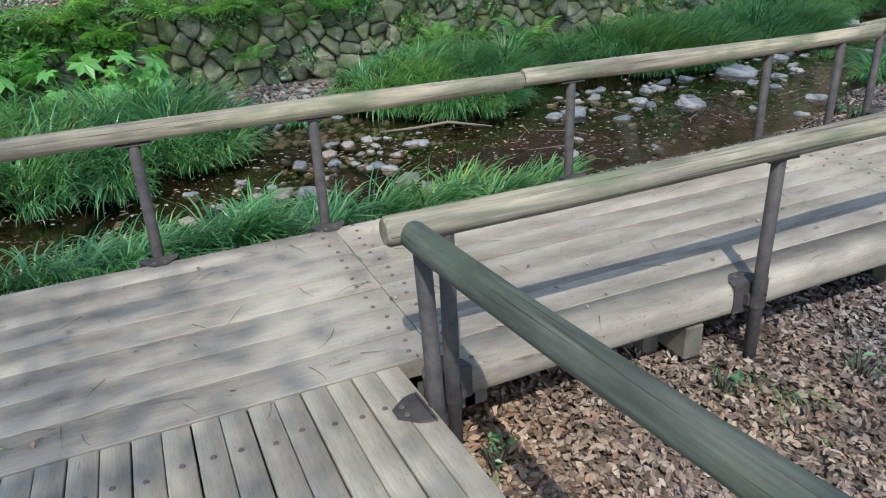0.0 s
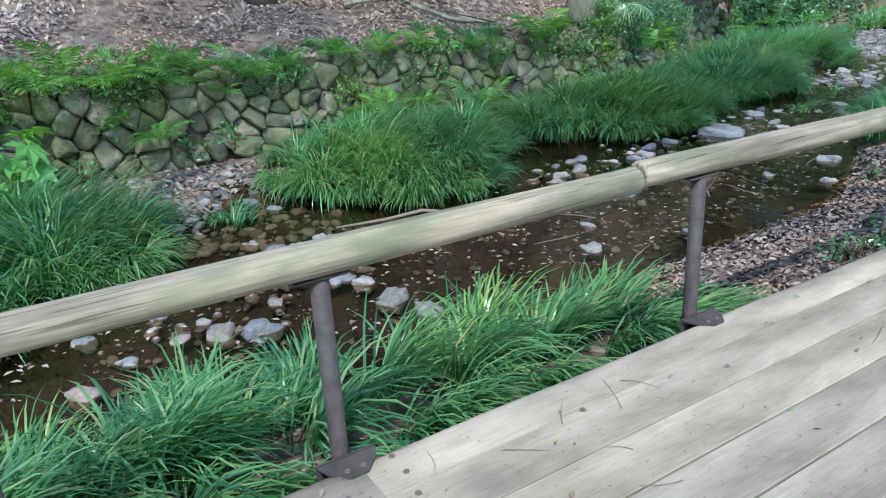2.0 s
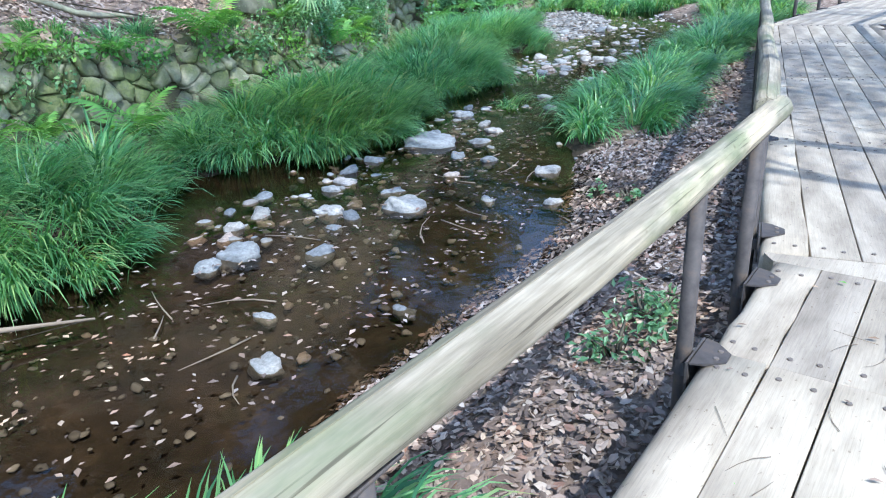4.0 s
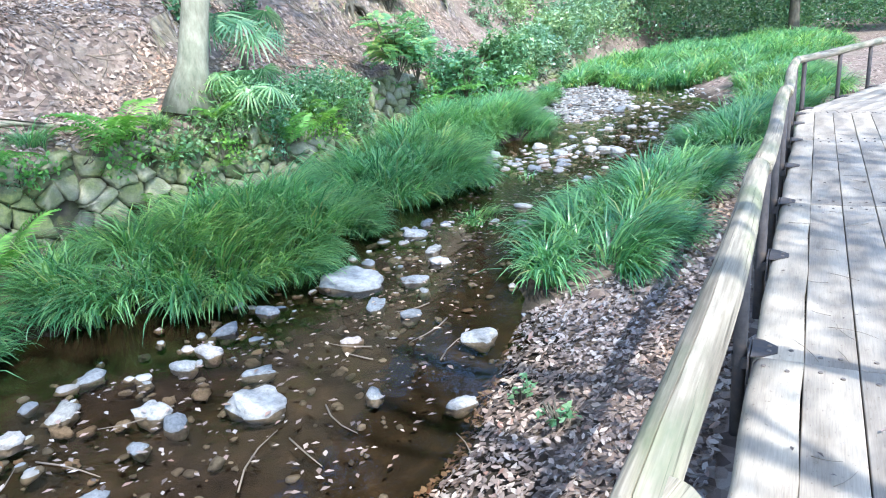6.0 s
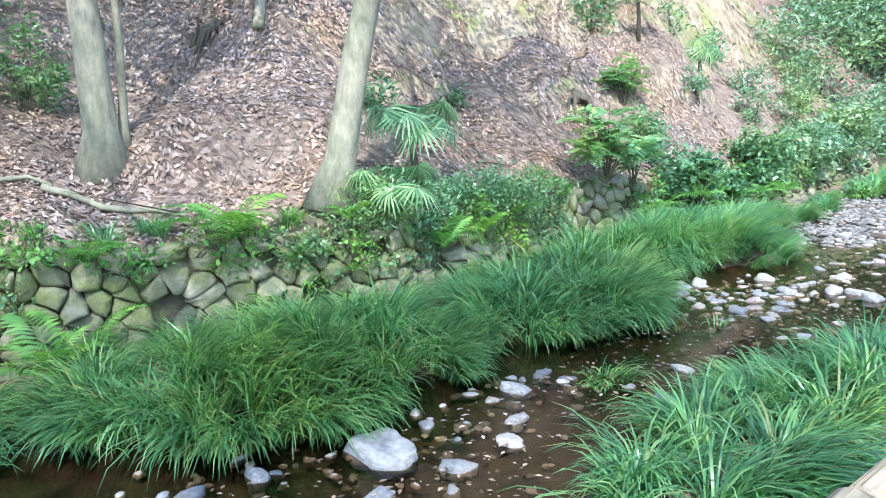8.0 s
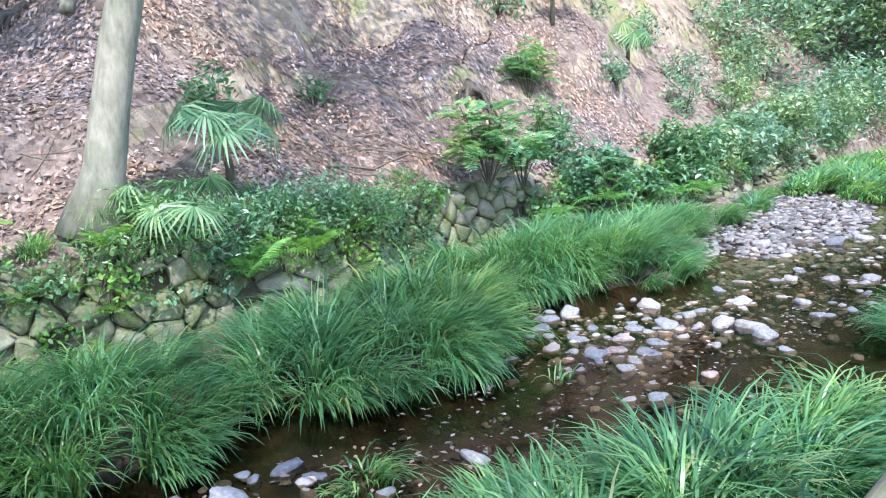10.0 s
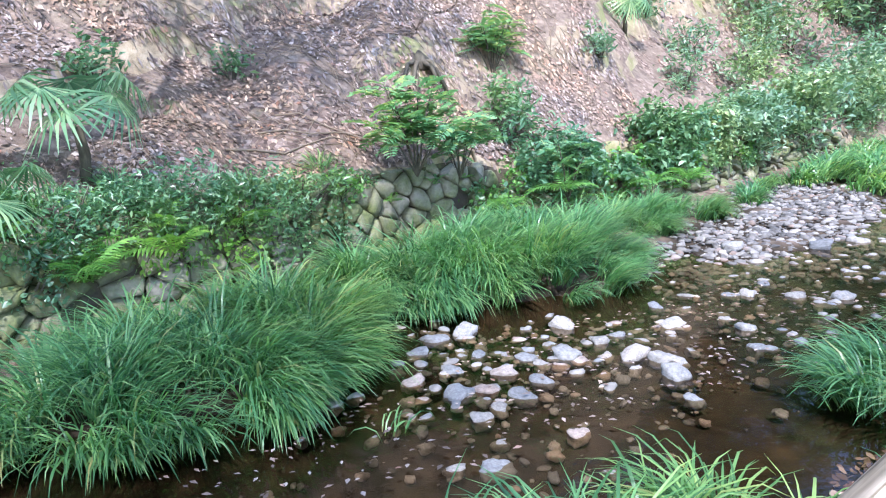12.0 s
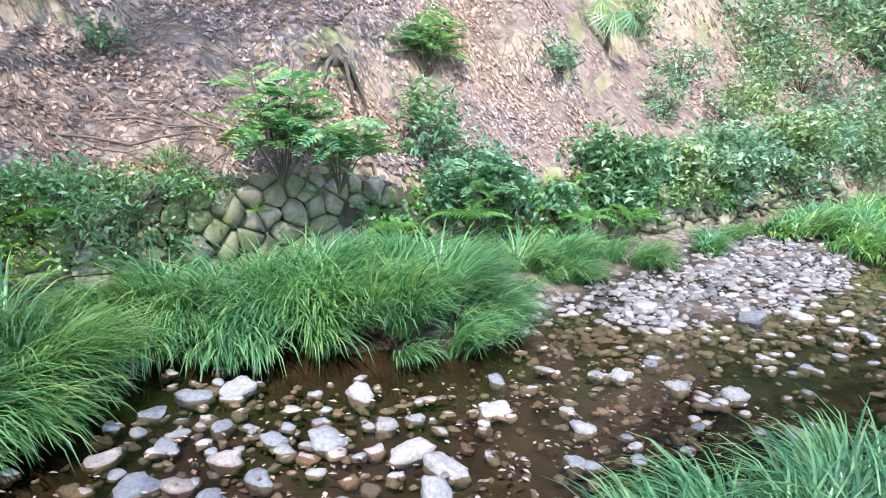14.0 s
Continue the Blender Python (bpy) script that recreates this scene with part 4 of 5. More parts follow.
def pebble_bed(name, poly, per_m2, lo, hi, label, seed, floor=-0.09, stray=0.16, mat=None):
    g = np.random.default_rng(seed)
    x, y = scatter(poly, per_m2)
    x, y = x + g.normal(0, stray, len(x)), y + g.normal(0, stray, len(x))
    ico = bmesh.new()
    bmesh.ops.create_icosphere(ico, subdivisions=2, radius=0.5)
    P = np.array([v.co[:] for v in ico.verts])
    T = np.array([[v.index for v in f.verts] for f in ico.faces])
    ico.free()
    n = len(x)
    z = np.maximum(ground(x, y), floor)
    s = lo + (hi - lo) * g.uniform(0, 1, n) ** 2.2
    th = g.uniform(0, 6.283, n)
    sc = np.stack([s * g.uniform(1, 1.6, n), s, s * g.uniform(0.45, 0.75, n)], 1)
    lump = g.normal(0, 1, (n, 3, 4))
    Q = P[None] * sc[:, None] * (1 + 0.16 * np.sin(4.0 * np.einsum("kj,njm->nkm", P, lump) + lump[:, :1]).sum(2)[..., None])
    c, sn = np.cos(th)[:, None], np.sin(th)[:, None]
    V = np.stack([Q[..., 0] * c - Q[..., 1] * sn + x[:, None], Q[..., 0] * sn + Q[..., 1] * c + y[:, None], Q[..., 2] + (z + s * 0.12)[:, None]], 2).reshape(-1, 3)
    F = (T[None] + (np.arange(n) * len(P))[:, None, None]).reshape(-1, 3)
    tagged(new(name, mesh_np(name, V, F, mat or M_PEBBLE)), label, "pebbles", kind="stuff")


pebble_bed("gravel", [(16.6, 10.4), (18, 10.3), (19.6, 10.2), (21.4, 10.6), (22.6, 11.6), (22.6, 13.2), (23.0, 15.2), (21.6, 14.6), (19.9, 12.9), (18.3, 12.5), (16.8, 11.4), (16.2, 10.4)], 260, 0.02, 0.12, "bank of pale mixed gravel and stones", 1, -0.09, 0.3)
pebble_bed("gravel", [(15.6, 8.6), (18, 8.8), (20, 9.0), (22, 9.9), (23, 11.2), (20, 11.2), (18, 10.9), (16.6, 11.6), (15.8, 10.3)], 42, 0.025, 0.11, "loose stones along the edge of the gravel bank", 6, -0.03, 0.3, M_RIVER_JOINED)
pebble_bed("gravel", [(12.0, 8.2), (15, 8.0), (17, 8.8), (16.6, 10.2), (14.5, 10.3), (13.4, 10.9), (12.6, 9.7)], 45, 0.015, 0.06, "scattered pebbles on the stream's bed", 2)
pebble_bed("gravel", [(12.5, 9.1), (13.2, 9.0), (15.2, 9.3), (15.4, 9.9), (14.2, 10.2), (13.5, 10.9), (12.9, 10.1)], 50, 0.045, 0.12, "heap of pale stones below the grass", 8, -0.025, 0.2, M_RIVER_JOINED)
pebble_bed("gravel", [(4, 5.6), (8, 6.2), (9.2, 7.2), (12, 8.2), (12, 8.9), (8.2, 8.1), (4.5, 7.4)], 40, 0.015, 0.06, "scattered pebbles on the stream's bed", 3)
pebble_bed("gravel", [(5.0, 7.5), (6.4, 7.7), (8.2, 8.0), (9.2, 8.0), (10.3, 8.5), (10.2, 8.9), (9.2, 8.6), (7.0, 8.5), (5.2, 8.3)], 30, 0.045, 0.12, "small pale stones along the foot of the grass", 9, -0.025, 0.2, M_RIVER_JOINED)
pebble_bed("gravel", [(-3, 5.6), (2.6, 5.6), (4.2, 6), (4, 7.4), (2.2, 8.4), (1.3, 7.4), (0, 6.7), (-3, 6.5)], 40, 0.015, 0.06, "scattered pebbles on the stream's bed", 4)
pebble_bed("gravel", [(0.3, 6.1), (1.6, 6.1), (2.9, 6.9), (3.0, 7.7), (2.0, 7.9), (0.9, 7.0)], 22, 0.045, 0.12, "small stones gathered at the water's edge", 10, -0.025, 0.2, M_RIVER_JOINED)
pebble_bed("gravel", [(1.0, 8.0), (2.8, 8.0), (3.0, 10.6), (0.9, 10.5)], 150, 0.02, 0.14, "wet pebbles at the foot of the wall", 5)


# ---- fallen leaves and twigs ----
def leaves_np(x, y, z, size, normal_tilt, g, fold=0.25, slim=0.45, fine=False):
    """Folded pointed leaves: two triangles each, or four with a curled, rounder outline."""
    n = len(x)
    yaw, pit, rol = g.uniform(0, 6.283, n), g.normal(0, normal_tilt, n), g.normal(0, normal_tilt, n)
    P = np.array([(-0.5, 0, 0), (0.05, -slim / 2, fold * slim), (0.5, 0, 0.02), (0.05, slim / 2, fold * slim)])
    if fine:
        P = np.array([(-0.5, 0, 0.02), (-0.14, -slim / 2, fold * slim), (0.25, -slim * 0.36, fold * slim * 1.3), (0.5, 0, 0.12), (0.25, slim * 0.36, fold * slim * 0.2), (-0.14, slim / 2, fold * slim * 0.4)])
    cy, sy, cp, sp, cr, sr = np.cos(yaw), np.sin(yaw), np.cos(pit), np.sin(pit), np.cos(rol), np.sin(rol)
    R = np.stack([np.stack([cy * cp, cy * sp * sr - sy * cr, cy * sp * cr + sy * sr], 1),
                  np.stack([sy * cp, sy * sp * sr + cy * cr, sy * sp * cr - cy * sr], 1),
                  np.stack([-sp, cp * sr, cp * cr], 1)], 1)
    V = np.einsum("nij,kj->nki", R, P) * size[:, None, None] + np.stack([x, y, z], 1)[:, None]
    b = np.arange(n)[:, None] * len(P)
    tri = [[0, 1, 2], [0, 2, 3], [0, 3, 4], [0, 4, 5]] if fine else [[0, 1, 2], [0, 2, 3]]
    F = np.concatenate([b + np.array([q]) for q in tri])
    return V.reshape(-1, 3), F


def litter(name, poly, per_m2, lo, hi, label, seed, zmin=-1.0, tilt=0.28, mat=None, fine=False, patchy=False):
    g = np.random.default_rng(seed)
    x, y = scatter(poly, per_m2)
    if patchy:
        # drifts of leaves with barer soil between them
        drift = np.sin(x * 2.1 + 1.4 * np.sin(y * 1.7)) * np.sin(y * 2.6 + 1.1 * np.sin(x * 1.3)) + 0.5 * np.sin(x * 5.3 + y * 2.2) * np.sin(y * 6.1)
        keep = g.uniform(0, 1, len(x)) < np.clip(0.55 + 0.6 * drift, 0.06, 1)
        x, y = x[keep], y[keep]
    z = ground(x, y)
    n = len(x)
    e = 0.05
    V, F = leaves_np(x, y, np.maximum(z, zmin) + 0.022 + g.uniform(0, 0.02, n), g.uniform(lo, hi, n), tilt, g, 0.16, 0.5, fine)
    # lean with the slope
    k = np.repeat(np.stack([(ground(x + e, y) - z) / e, (ground(x, y + e) - z) / e], 1), 6 if fine else 4, 0)
    c = np.repeat(np.stack([x, y], 1), 6 if fine else 4, 0)
    V[:, 2] += np.clip(((V[:, :2] - c) * np.clip(k, -1.5, 1.5)).sum(1), -0.1, 0.1)
    tagged(new(name, mesh_np(name, V, F, mat or M_LITTER, False)), label, "leaves", kind="stuff")


litter("fallen_leaves", [(0.55, -1.5), (7, -1.5), (7, 2.7), (0.4, 2.7)], 3000, 0.024, 0.06, "dry brown leaves covering the ground under the boardwalk", 31, tilt=0.42, fine=True)
litter("fallen_leaves", [(3.2, 3.9), (5.2, 3.9), (9.2, 4.9), (9.0, 5.9), (8.4, 6.3), (7.4, 5.95), (6.6, 5.6), (4.2, 5.5), (3.0, 5.2)], 1600, 0.026, 0.066, "pinkish-brown fallen leaves on the stream bank", 32, tilt=0.35, fine=True)
litter("fallen_leaves", [(0.4, 9.0), (3.2, 9.0), (3.4, 10.85), (0.4, 10.7)], 420, 0.03, 0.08, "brown fallen leaves at the foot of the wall", 37, tilt=0.35, fine=True)
litter("fallen_leaves", [(9.0, 4.95), (14.4, 6.2), (15.5, 6.4), (15.3, 7.3), (14.5, 7.3), (13.8, 6.8), (9.2, 5.7)], 500, 0.04, 0.085, "brown fallen leaves below the boardwalk rail", 36, tilt=0.35, fine=True)
litter("fallen_leaves", [(-4, 11.0), (5, 11.4), (9.5, 11.7), (11.5, 12.4), (14.2, 13.8), (20, 14.8), (20, 19), (-4, 17)], 800, 0.035, 0.10, "pale brown fallen leaves on the wooded slope", 33, patchy=True)
litter("fallen_leaves", [(-4, 17), (20, 19), (26, 16), (40, 20), (40, 30), (-4, 26)], 60, 0.08, 0.17, "pale brown fallen leaves high on the slope", 34, patchy=True)
litter("floating_leaves", [(-3, 5.6), (2.6, 5.6), (5.8, 5.6), (7.5, 6.1), (9, 7.1), (12, 8.2), (15.2, 8.3), (17.4, 8.7), (17, 10.2), (14.5, 10.1), (12.5, 9.5), (8, 8.2), (5, 8.0), (1.3, 7.6), (-3, 6.5)], 60, 0.02, 0.07, "small yellowish leaves floating on the water", 35, 0.0, 0.04)


def twig_pile(name, poly, n, length, label, seed, thick=0.006, lift=0.02, deck_z=None):
    g = random.Random(seed)
    x, y = scatter(poly, max(1.0, n * 3 / 10))
    specs = []
    for i in range(min(n, len(x))):
        a, L = g.uniform(0, 6.283), length * g.uniform(0.4, 1.2)
        pts = []
        bend = g.uniform(-0.5, 0.5)
        for k in range(4):
            t = k / 3 - 0.5
            px, py = x[i] + math.cos(a + bend * t) * L * t, y[i] + math.sin(a + bend * t) * L * t
            pz = deck_z if deck_z is not None else gz(px, py) + lift
            pts.append((px, py, max(pz, 0.0) + thick + (g.uniform(0, 0.004))))
        specs.append((pts, [thick, thick * 0.9, thick * 0.7, thick * 0.4], 4))
    tagged(new(name, tubes_mesh(name, specs, M_TWIG)), label, "twigs", kind="stuff")


twig_pile("fallen_twigs", [(11, 12.6), (14, 14), (19, 14.8), (19, 17.5), (12, 16)], 520, 0.8, "dry fallen twigs lying on the slope", 51, 0.007)
twig_pile("fallen_twigs", [(3, 11.7), (9, 12), (12, 13), (12, 16), (3, 15)], 330, 0.6, "dry fallen twigs under the trees", 52, 0.007)
twig_pile("fallen_twigs", [(-0.9, 2.1), (5.1, 2.1), (5.1, 3.6), (-0.9, 3.6)], 95, 0.17, "thin dry twigs scattered on the boards", 53, 0.0014, deck_z=DECK + 0.004)
twig_pile("fallen_twigs", [(6.2, 2.4), (9, 3.1), (13.6, 4.4), (13.2, 5.6), (8, 4.4), (6.2, 3.9)], 90, 0.20, "thin dry twigs scattered on the boards", 54, 0.0015, deck_z=DECK + 0.004)
twig_pile("fallen_twigs", [(3, 5.8), (8, 6.4), (8.5, 7.8), (4, 7.2)], 16, 0.5, "dead twigs lying in the shallow water", 55, 0.006)
twig_pile("fallen_twigs", [(5.5, 4.4), (9, 5.2), (8, 6), (5.5, 5.4)], 24, 0.35, "dead twigs on the leafy bank", 56, 0.005)


def branch(pts, radii, label, mat):
    base = tagged(new("fallen_branch", tubes_mesh("fallen_branch", [(pts, radii, 7)], mat)), label, "branch")
    return base


branch([(2.55, 7.75, 0.05), (2.95, 7.52, 0.10), (3.30, 7.48, 0.12), (3.75, 7.24, 0.06)], [0.010, 0.016, 0.018, 0.008], "bare grey branch lying across stones in the stream", M_TWIG)
for x0, y0, x1, y1, r_ in ((6.2, 12.55, 7.6, 12.1, 0.045), (9.4, 15.6, 10.2, 17.2, 0.10), (5.2, 12.9, 6.3, 12.7, 0.04), (12.2, 13.6, 14.0, 14.2, 0.016), (12.7, 14.1, 14.4, 14.3, 0.013), (13.0, 14.5, 14.6, 14.1, 0.014), (15.6, 14.1, 16.2, 14.0, 0.03)):
    n_ = 5
    ps = [(x0 + (x1 - x0) * k / n_, y0 + (y1 - y0) * k / n_ + 0.06 * math.sin(k * 2.1), gz(x0 + (x1 - x0) * k / n_, y0 + (y1 - y0) * k / n_ + 0.06 * math.sin(k * 2.1)) + r_ * 0.6 + 0.04) for k in range(n_ + 1)]
    branch(ps, [r_ * (1 - 0.09 * k) for k in range(n_ + 1)], "weathered dead branch lying on fallen leaves", M_BARK if r_ > 0.035 else M_TWIG)


def deck_litter(name, poly, per_m2, label, seed, mat):
    g = np.random.default_rng(seed)
    x, y = scatter(poly, per_m2)
    V, F = leaves_np(x, y, np.full(len(x), DECK + 0.012), 0.008 + 0.034 * g.uniform(0, 1, len(x)) ** 2, 0.06, g)
    tagged(new(name, mesh_np(name, V, F, mat, False)), label, "leaves", kind="stuff")


deck_litter("fresh_leaves", [(-2, 2.3), (5.1, 2.1), (5.1, 3.7), (-2, 3.7)], 2.6, "a few fresh green leaves on the boards", 61, M_BROAD)
deck_litter("fallen_leaves", [(-2, 2.3), (5.1, 2.1), (5.1, 3.7), (-2, 3.7)], 22, "small dry leaf scraps on the boards", 62, M_LITTER)
deck_litter("fallen_leaves", [(6.2, 2.4), (9, 3.1), (13.6, 4.4), (13.2, 5.6), (8, 4.4), (6.2, 3.9)], 20, "small dry leaf scraps on the boards", 63, M_LITTER)


# ---- ferns, shrubs, trees ----
def frond_mesh(length, seed):
    r = random.Random(seed)
    vs, fs = [], []
    n = 17
    for i in range(n + 1):
        t = i / n
        x, z = length * (t - 0.12 * t * t), length * (0.55 * t - 0.72 * t * t)
        vs += [(x, -0.004 * (1 - t) - 0.001, z), (x, 0.004 * (1 - t) + 0.001, z)]
        if i:
            fs.append((2 * i - 2, 2 * i, 2 * i + 1, 2 * i - 1))
    for i in range(2, n + 1):
        t = i / n
        x, z = length * (t - 0.12 * t * t), length * (0.55 * t - 0.72 * t * t)
        L = length * 0.24 * math.sin(math.pi * min(1, 0.16 + 0.84 * t)) ** 0.75 * (1 if t < 0.97 else 0.5) + 0.008
        for s in (-1, 1):
            b = len(vs)
            w = length * 0.021
            droop = -0.25 * L + r.uniform(-0.1, 0.1) * L
            vs += [(x - w * 0.8, 0, z), (x + L * 0.22 - w, s * L * 0.55, z + 0.02 * L), (x + L * 0.42, s * L, z + droop), (x + L * 0.22 + w, s * L * 0.5, z + 0.02 * L)]
            fs.append((b, b + 1, b + 2, b + 3))
    return mesh_np("frond", vs, fs, M_FERN)


FRONDS = [frond_mesh(0.62, 1), frond_mesh(0.5, 2), frond_mesh(0.42, 3)]


def fern(x, y, z, scale, n=9, lean=0.0, seed=0, label="bright green fern with arching fronds on the stone wall"):
    r = random.Random(seed + int(x * 100))
    base = thing("fern", pose(x, y, z), label, "fern", "ferns")
    for k in range(n):
        a = 360 * k / n + r.uniform(-18, 18)
        child("frond", FRONDS[r.randrange(3)], base, pose(0, 0, 0, 0, 0, a) @ pose(0, 0, 0, r.uniform(-15, 15), -r.uniform(-5, 38) - 8, 0) @ Matrix.Scale(scale * r.uniform(0.75, 1.15), 4))
    return base


def wall_spot(x, f):
    """A place on the wall's face, f of the way up."""
    return x, float(wall_y(x)) + 0.30 * f - 0.10, float(wall_top(x)) * f


for x, f, s, n in ((-1.0, 0.95, 1.0, 8), (-0.2, 1.0, 1.0, 8), (0.9, 1.02, 1.1, 9), (1.9, 0.95, 0.8, 7), (-1.6, 0.4, 1.0, 8), (0.1, 0.25, 0.9, 8), (1.2, 0.55, 0.6, 6), (3.6, 0.15, 1.0, 8), (5.4, 0.25, 1.2, 9),
                   (7.9, 1.0, 1.2, 10), (10.6, 0.75, 0.9, 8), (11.3, 0.9, 0.9, 8), (12.2, 0.85, 0.9, 8), (12.1, 0.35, 0.6, 6), (16.0, 0.4, 0.9, 7), (17.3, 0.35, 0.9, 7), (18.6, 0.5, 0.9, 7), (19.6, 0.3, 0.9, 7), (9.3, 1.0, 0.9, 7), (2.6, 0.8, 0.7, 6)):
    wx, wy, wz = wall_spot(x, f)
    fern(wx, wy - 0.02, wz, s, n)
rw = random.Random(77)
for k in range(46):
    x = rw.uniform(-2.5, 21)
    wx, wy, wz = wall_spot(x, rw.uniform(0.25, 1.0))
    fern(wx, wy + 0.02, wz, rw.uniform(0.28, 0.55), 6, seed=k, label="small fern rooted in the joints of the wall")
for x, y, z, s in ((-0.6, 10.6, 1.25, 1.5), (-1.3, 10.4, 0.7, 1.4), (-0.1, 10.6, 1.0, 1.2), (0.6, 10.65, 1.2, 1.3), (1.3, 10.65, 1.2, 1.4), (2.1, 10.75, 1.1, 1.1), (1.7, 10.6, 0.55, 0.8), (3.0, 10.8, 1.1, 1.0), (4.65, 10.7, 0.4, 1.3), (6.5, 10.85, 0.3, 1.1), (7.95, 11.2, 1.25, 1.3), (16.8, 13.4, 0.7, 1.0), (18.6, 13.6, 0.6, 0.9), (19.4, 13.7, 0.55, 1.0), (15.8, 13.3, 0.6, 0.9), (11.4, 12.0, 0.8, 1.1), (10.6, 11.7, 0.7, 1.0)):
    fern(x, y, z, s, 9, seed=5, label="arching green fern growing out of the stone wall")
for k, x in enumerate((1.5, 2.2, 2.9, 3.5, 4.2, 4.9, 5.5, 6.6)):
    fern(x, float(wall_y(x)) + 0.16, float(wall_top(x)) - 0.02, 0.8 + 0.15 * (k % 3), 9, seed=40 + k, label="green fern hanging over the brow of the wall")
fern(6.2, 10.6, 0.25, 1.5, 10, label="large pale green fern at the foot of the wall")


def foliage_np(g, n, rx, ry, rz, leaf, slim, clumps):
    """Leaves round a number of clump centres inside an uneven crown."""
    c = g.normal(0, 1, (clumps, 3))
    c /= np.linalg.norm(c, axis=1)[:, None]
    c *= g.uniform(0.35, 1.0, (clumps, 1))
    k = g.integers(0, clumps, n)
    p = c[k] + g.normal(0, 0.20, (n, 3))
    return leaves_np(p[:, 0] * rx, p[:, 1] * ry, p[:, 2] * rz, leaf * g.uniform(0.6, 1.3, n), 0.55, g, 0.3, slim)


def shrub(x, y, z, rx, ry, rz, n, leaf, label, mat, seed, slim=0.5, clumps=26, name="shrub"):
    g = np.random.default_rng(seed)
    base = thing(name, pose(x, y, z), label, "shrub", "bank shrubs")
    specs = []
    for k in range(6):
        a, q = g.uniform(0, 6.283), g.uniform(0.3, 0.75)
        e = (math.cos(a) * rx * q, math.sin(a) * ry * q, rz * g.uniform(1.0, 1.6))
        child("stem", tubes_mesh("stem", [([(0, 0, -0.1), (e[0] * 0.35, e[1] * 0.35, e[2] * 0.5), e], [0.014, 0.010, 0.004], 5)], M_BARK_DARK), base)
    V, F = foliage_np(g, n, rx, ry, rz, leaf, slim, clumps)
    V[:, 2] += rz * 0.95
    child("foliage", mesh_np("foliage", V, F, mat, False), base)
    return base


SH = "glossy dark green leafy shrub on top of the stone wall"
def feather_leaf_mesh(seed):
    """A compound leaf: paired oblong leaflets along an arching stalk."""
    r = random.Random(seed)
    vs, fs = [], []
    L = 0.46
    n = 9
    for i in range(n + 1):
        t = i / n
        x, z = L * t, L * (0.30 * t - 0.45 * t * t)
        vs += [(x, -0.003, z), (x, 0.003, z)]
        if i:
            fs.append((2 * i - 2, 2 * i, 2 * i + 1, 2 * i - 1))
    for i in range(2, n + 1):
        t = i / n
        x, z = L * t, L * (0.30 * t - 0.45 * t * t)
        q = 0.125 * (0.6 + 0.55 * math.sin(math.pi * t))
        for s in (-1, 1):
            b = len(vs)
            d = r.uniform(-0.02, 0.015)
            vs += [(x, 0, z), (x + q * 0.22 - 0.022, s * q * 0.5, z + 0.012), (x + q * 0.6, s * q, z + d - 0.012), (x + q * 0.42 + 0.022, s * q * 0.45, z + 0.006)]
            fs.append((b, b + 1, b + 2, b + 3))
    return mesh_np("feather_leaf", vs, fs, M_SHRUB_LIGHT)


FEATHERS = [feather_leaf_mesh(i) for i in range(3)]


def feather_shrub(x, y, z, seed, stems, scale, label):
    r = random.Random(seed)
    base = thing("feather_shrub", pose(x, y, z), label, "shrub", "bank shrubs")
    for k in range(stems):
        a, q, h = r.uniform(0, 6.283), r.uniform(0.1, 0.55) * scale, r.uniform(0.4, 1.1) * scale
        e = Vector((math.cos(a) * q, math.sin(a) * q * 0.6, h))
        child("stem", tubes_mesh("stem", [([(0, 0, -0.1), e * 0.5 + Vector((0, 0, 0.06)), e], [0.012, 0.009, 0.005], 5)], M_BARK_DARK), base)
        for m in range(9):
            p = e * r.uniform(0.5, 1.0)
            child("leaf", FEATHERS[r.randrange(3)], base, pose(*p, r.uniform(-25, 25), r.uniform(-35, 15), 60 * m + r.uniform(-25, 25)) @ Matrix.Scale(scale * r.uniform(0.6, 0.95), 4))


feather_shrub(14.45, 13.2, 1.25, 3, 12, 1.15, "pale green shrub with feathered leaves above the wall")
feather_shrub(15.1, 13.3, 1.15, 4, 8, 0.85, "pale yellow-green shrub with feathered leaves above the wall")
feather_shrub(16.95, 15.7, gz(16.95, 15.7), 6, 9, 1.0, "green sapling with feathered leaves on the slope")
feather_shrub(17.0, 13.6, 0.6, 5, 9, 0.8, "green shrub with feathered leaves against the wall")
for i, (x, dy, rx, rz, n) in enumerate(((16.6, 0.3, 0.36, 0.45, 700), (17.3, 0.2, 0.52, 0.58, 1500), (18.5, 0.15, 0.3, 0.25, 400), (19.7, 0.1, 0.78, 0.66, 2300), (21.5, 0.3, 0.75, 0.6, 1800), (23.2, 0.2, 1.1, 0.7, 2200), (25.5, 0.2, 1.4, 0.8, 2600), (28.5, 0.5, 1.9, 1.3, 3000), (32, 0.8, 2.2, 1.6, 3000), (36, 1.0, 2.4, 1.8, 2600))):
    y = float(wall_y(x)) + dy
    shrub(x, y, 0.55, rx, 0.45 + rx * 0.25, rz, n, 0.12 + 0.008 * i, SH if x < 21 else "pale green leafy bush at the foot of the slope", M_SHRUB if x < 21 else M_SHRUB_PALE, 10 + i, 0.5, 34)
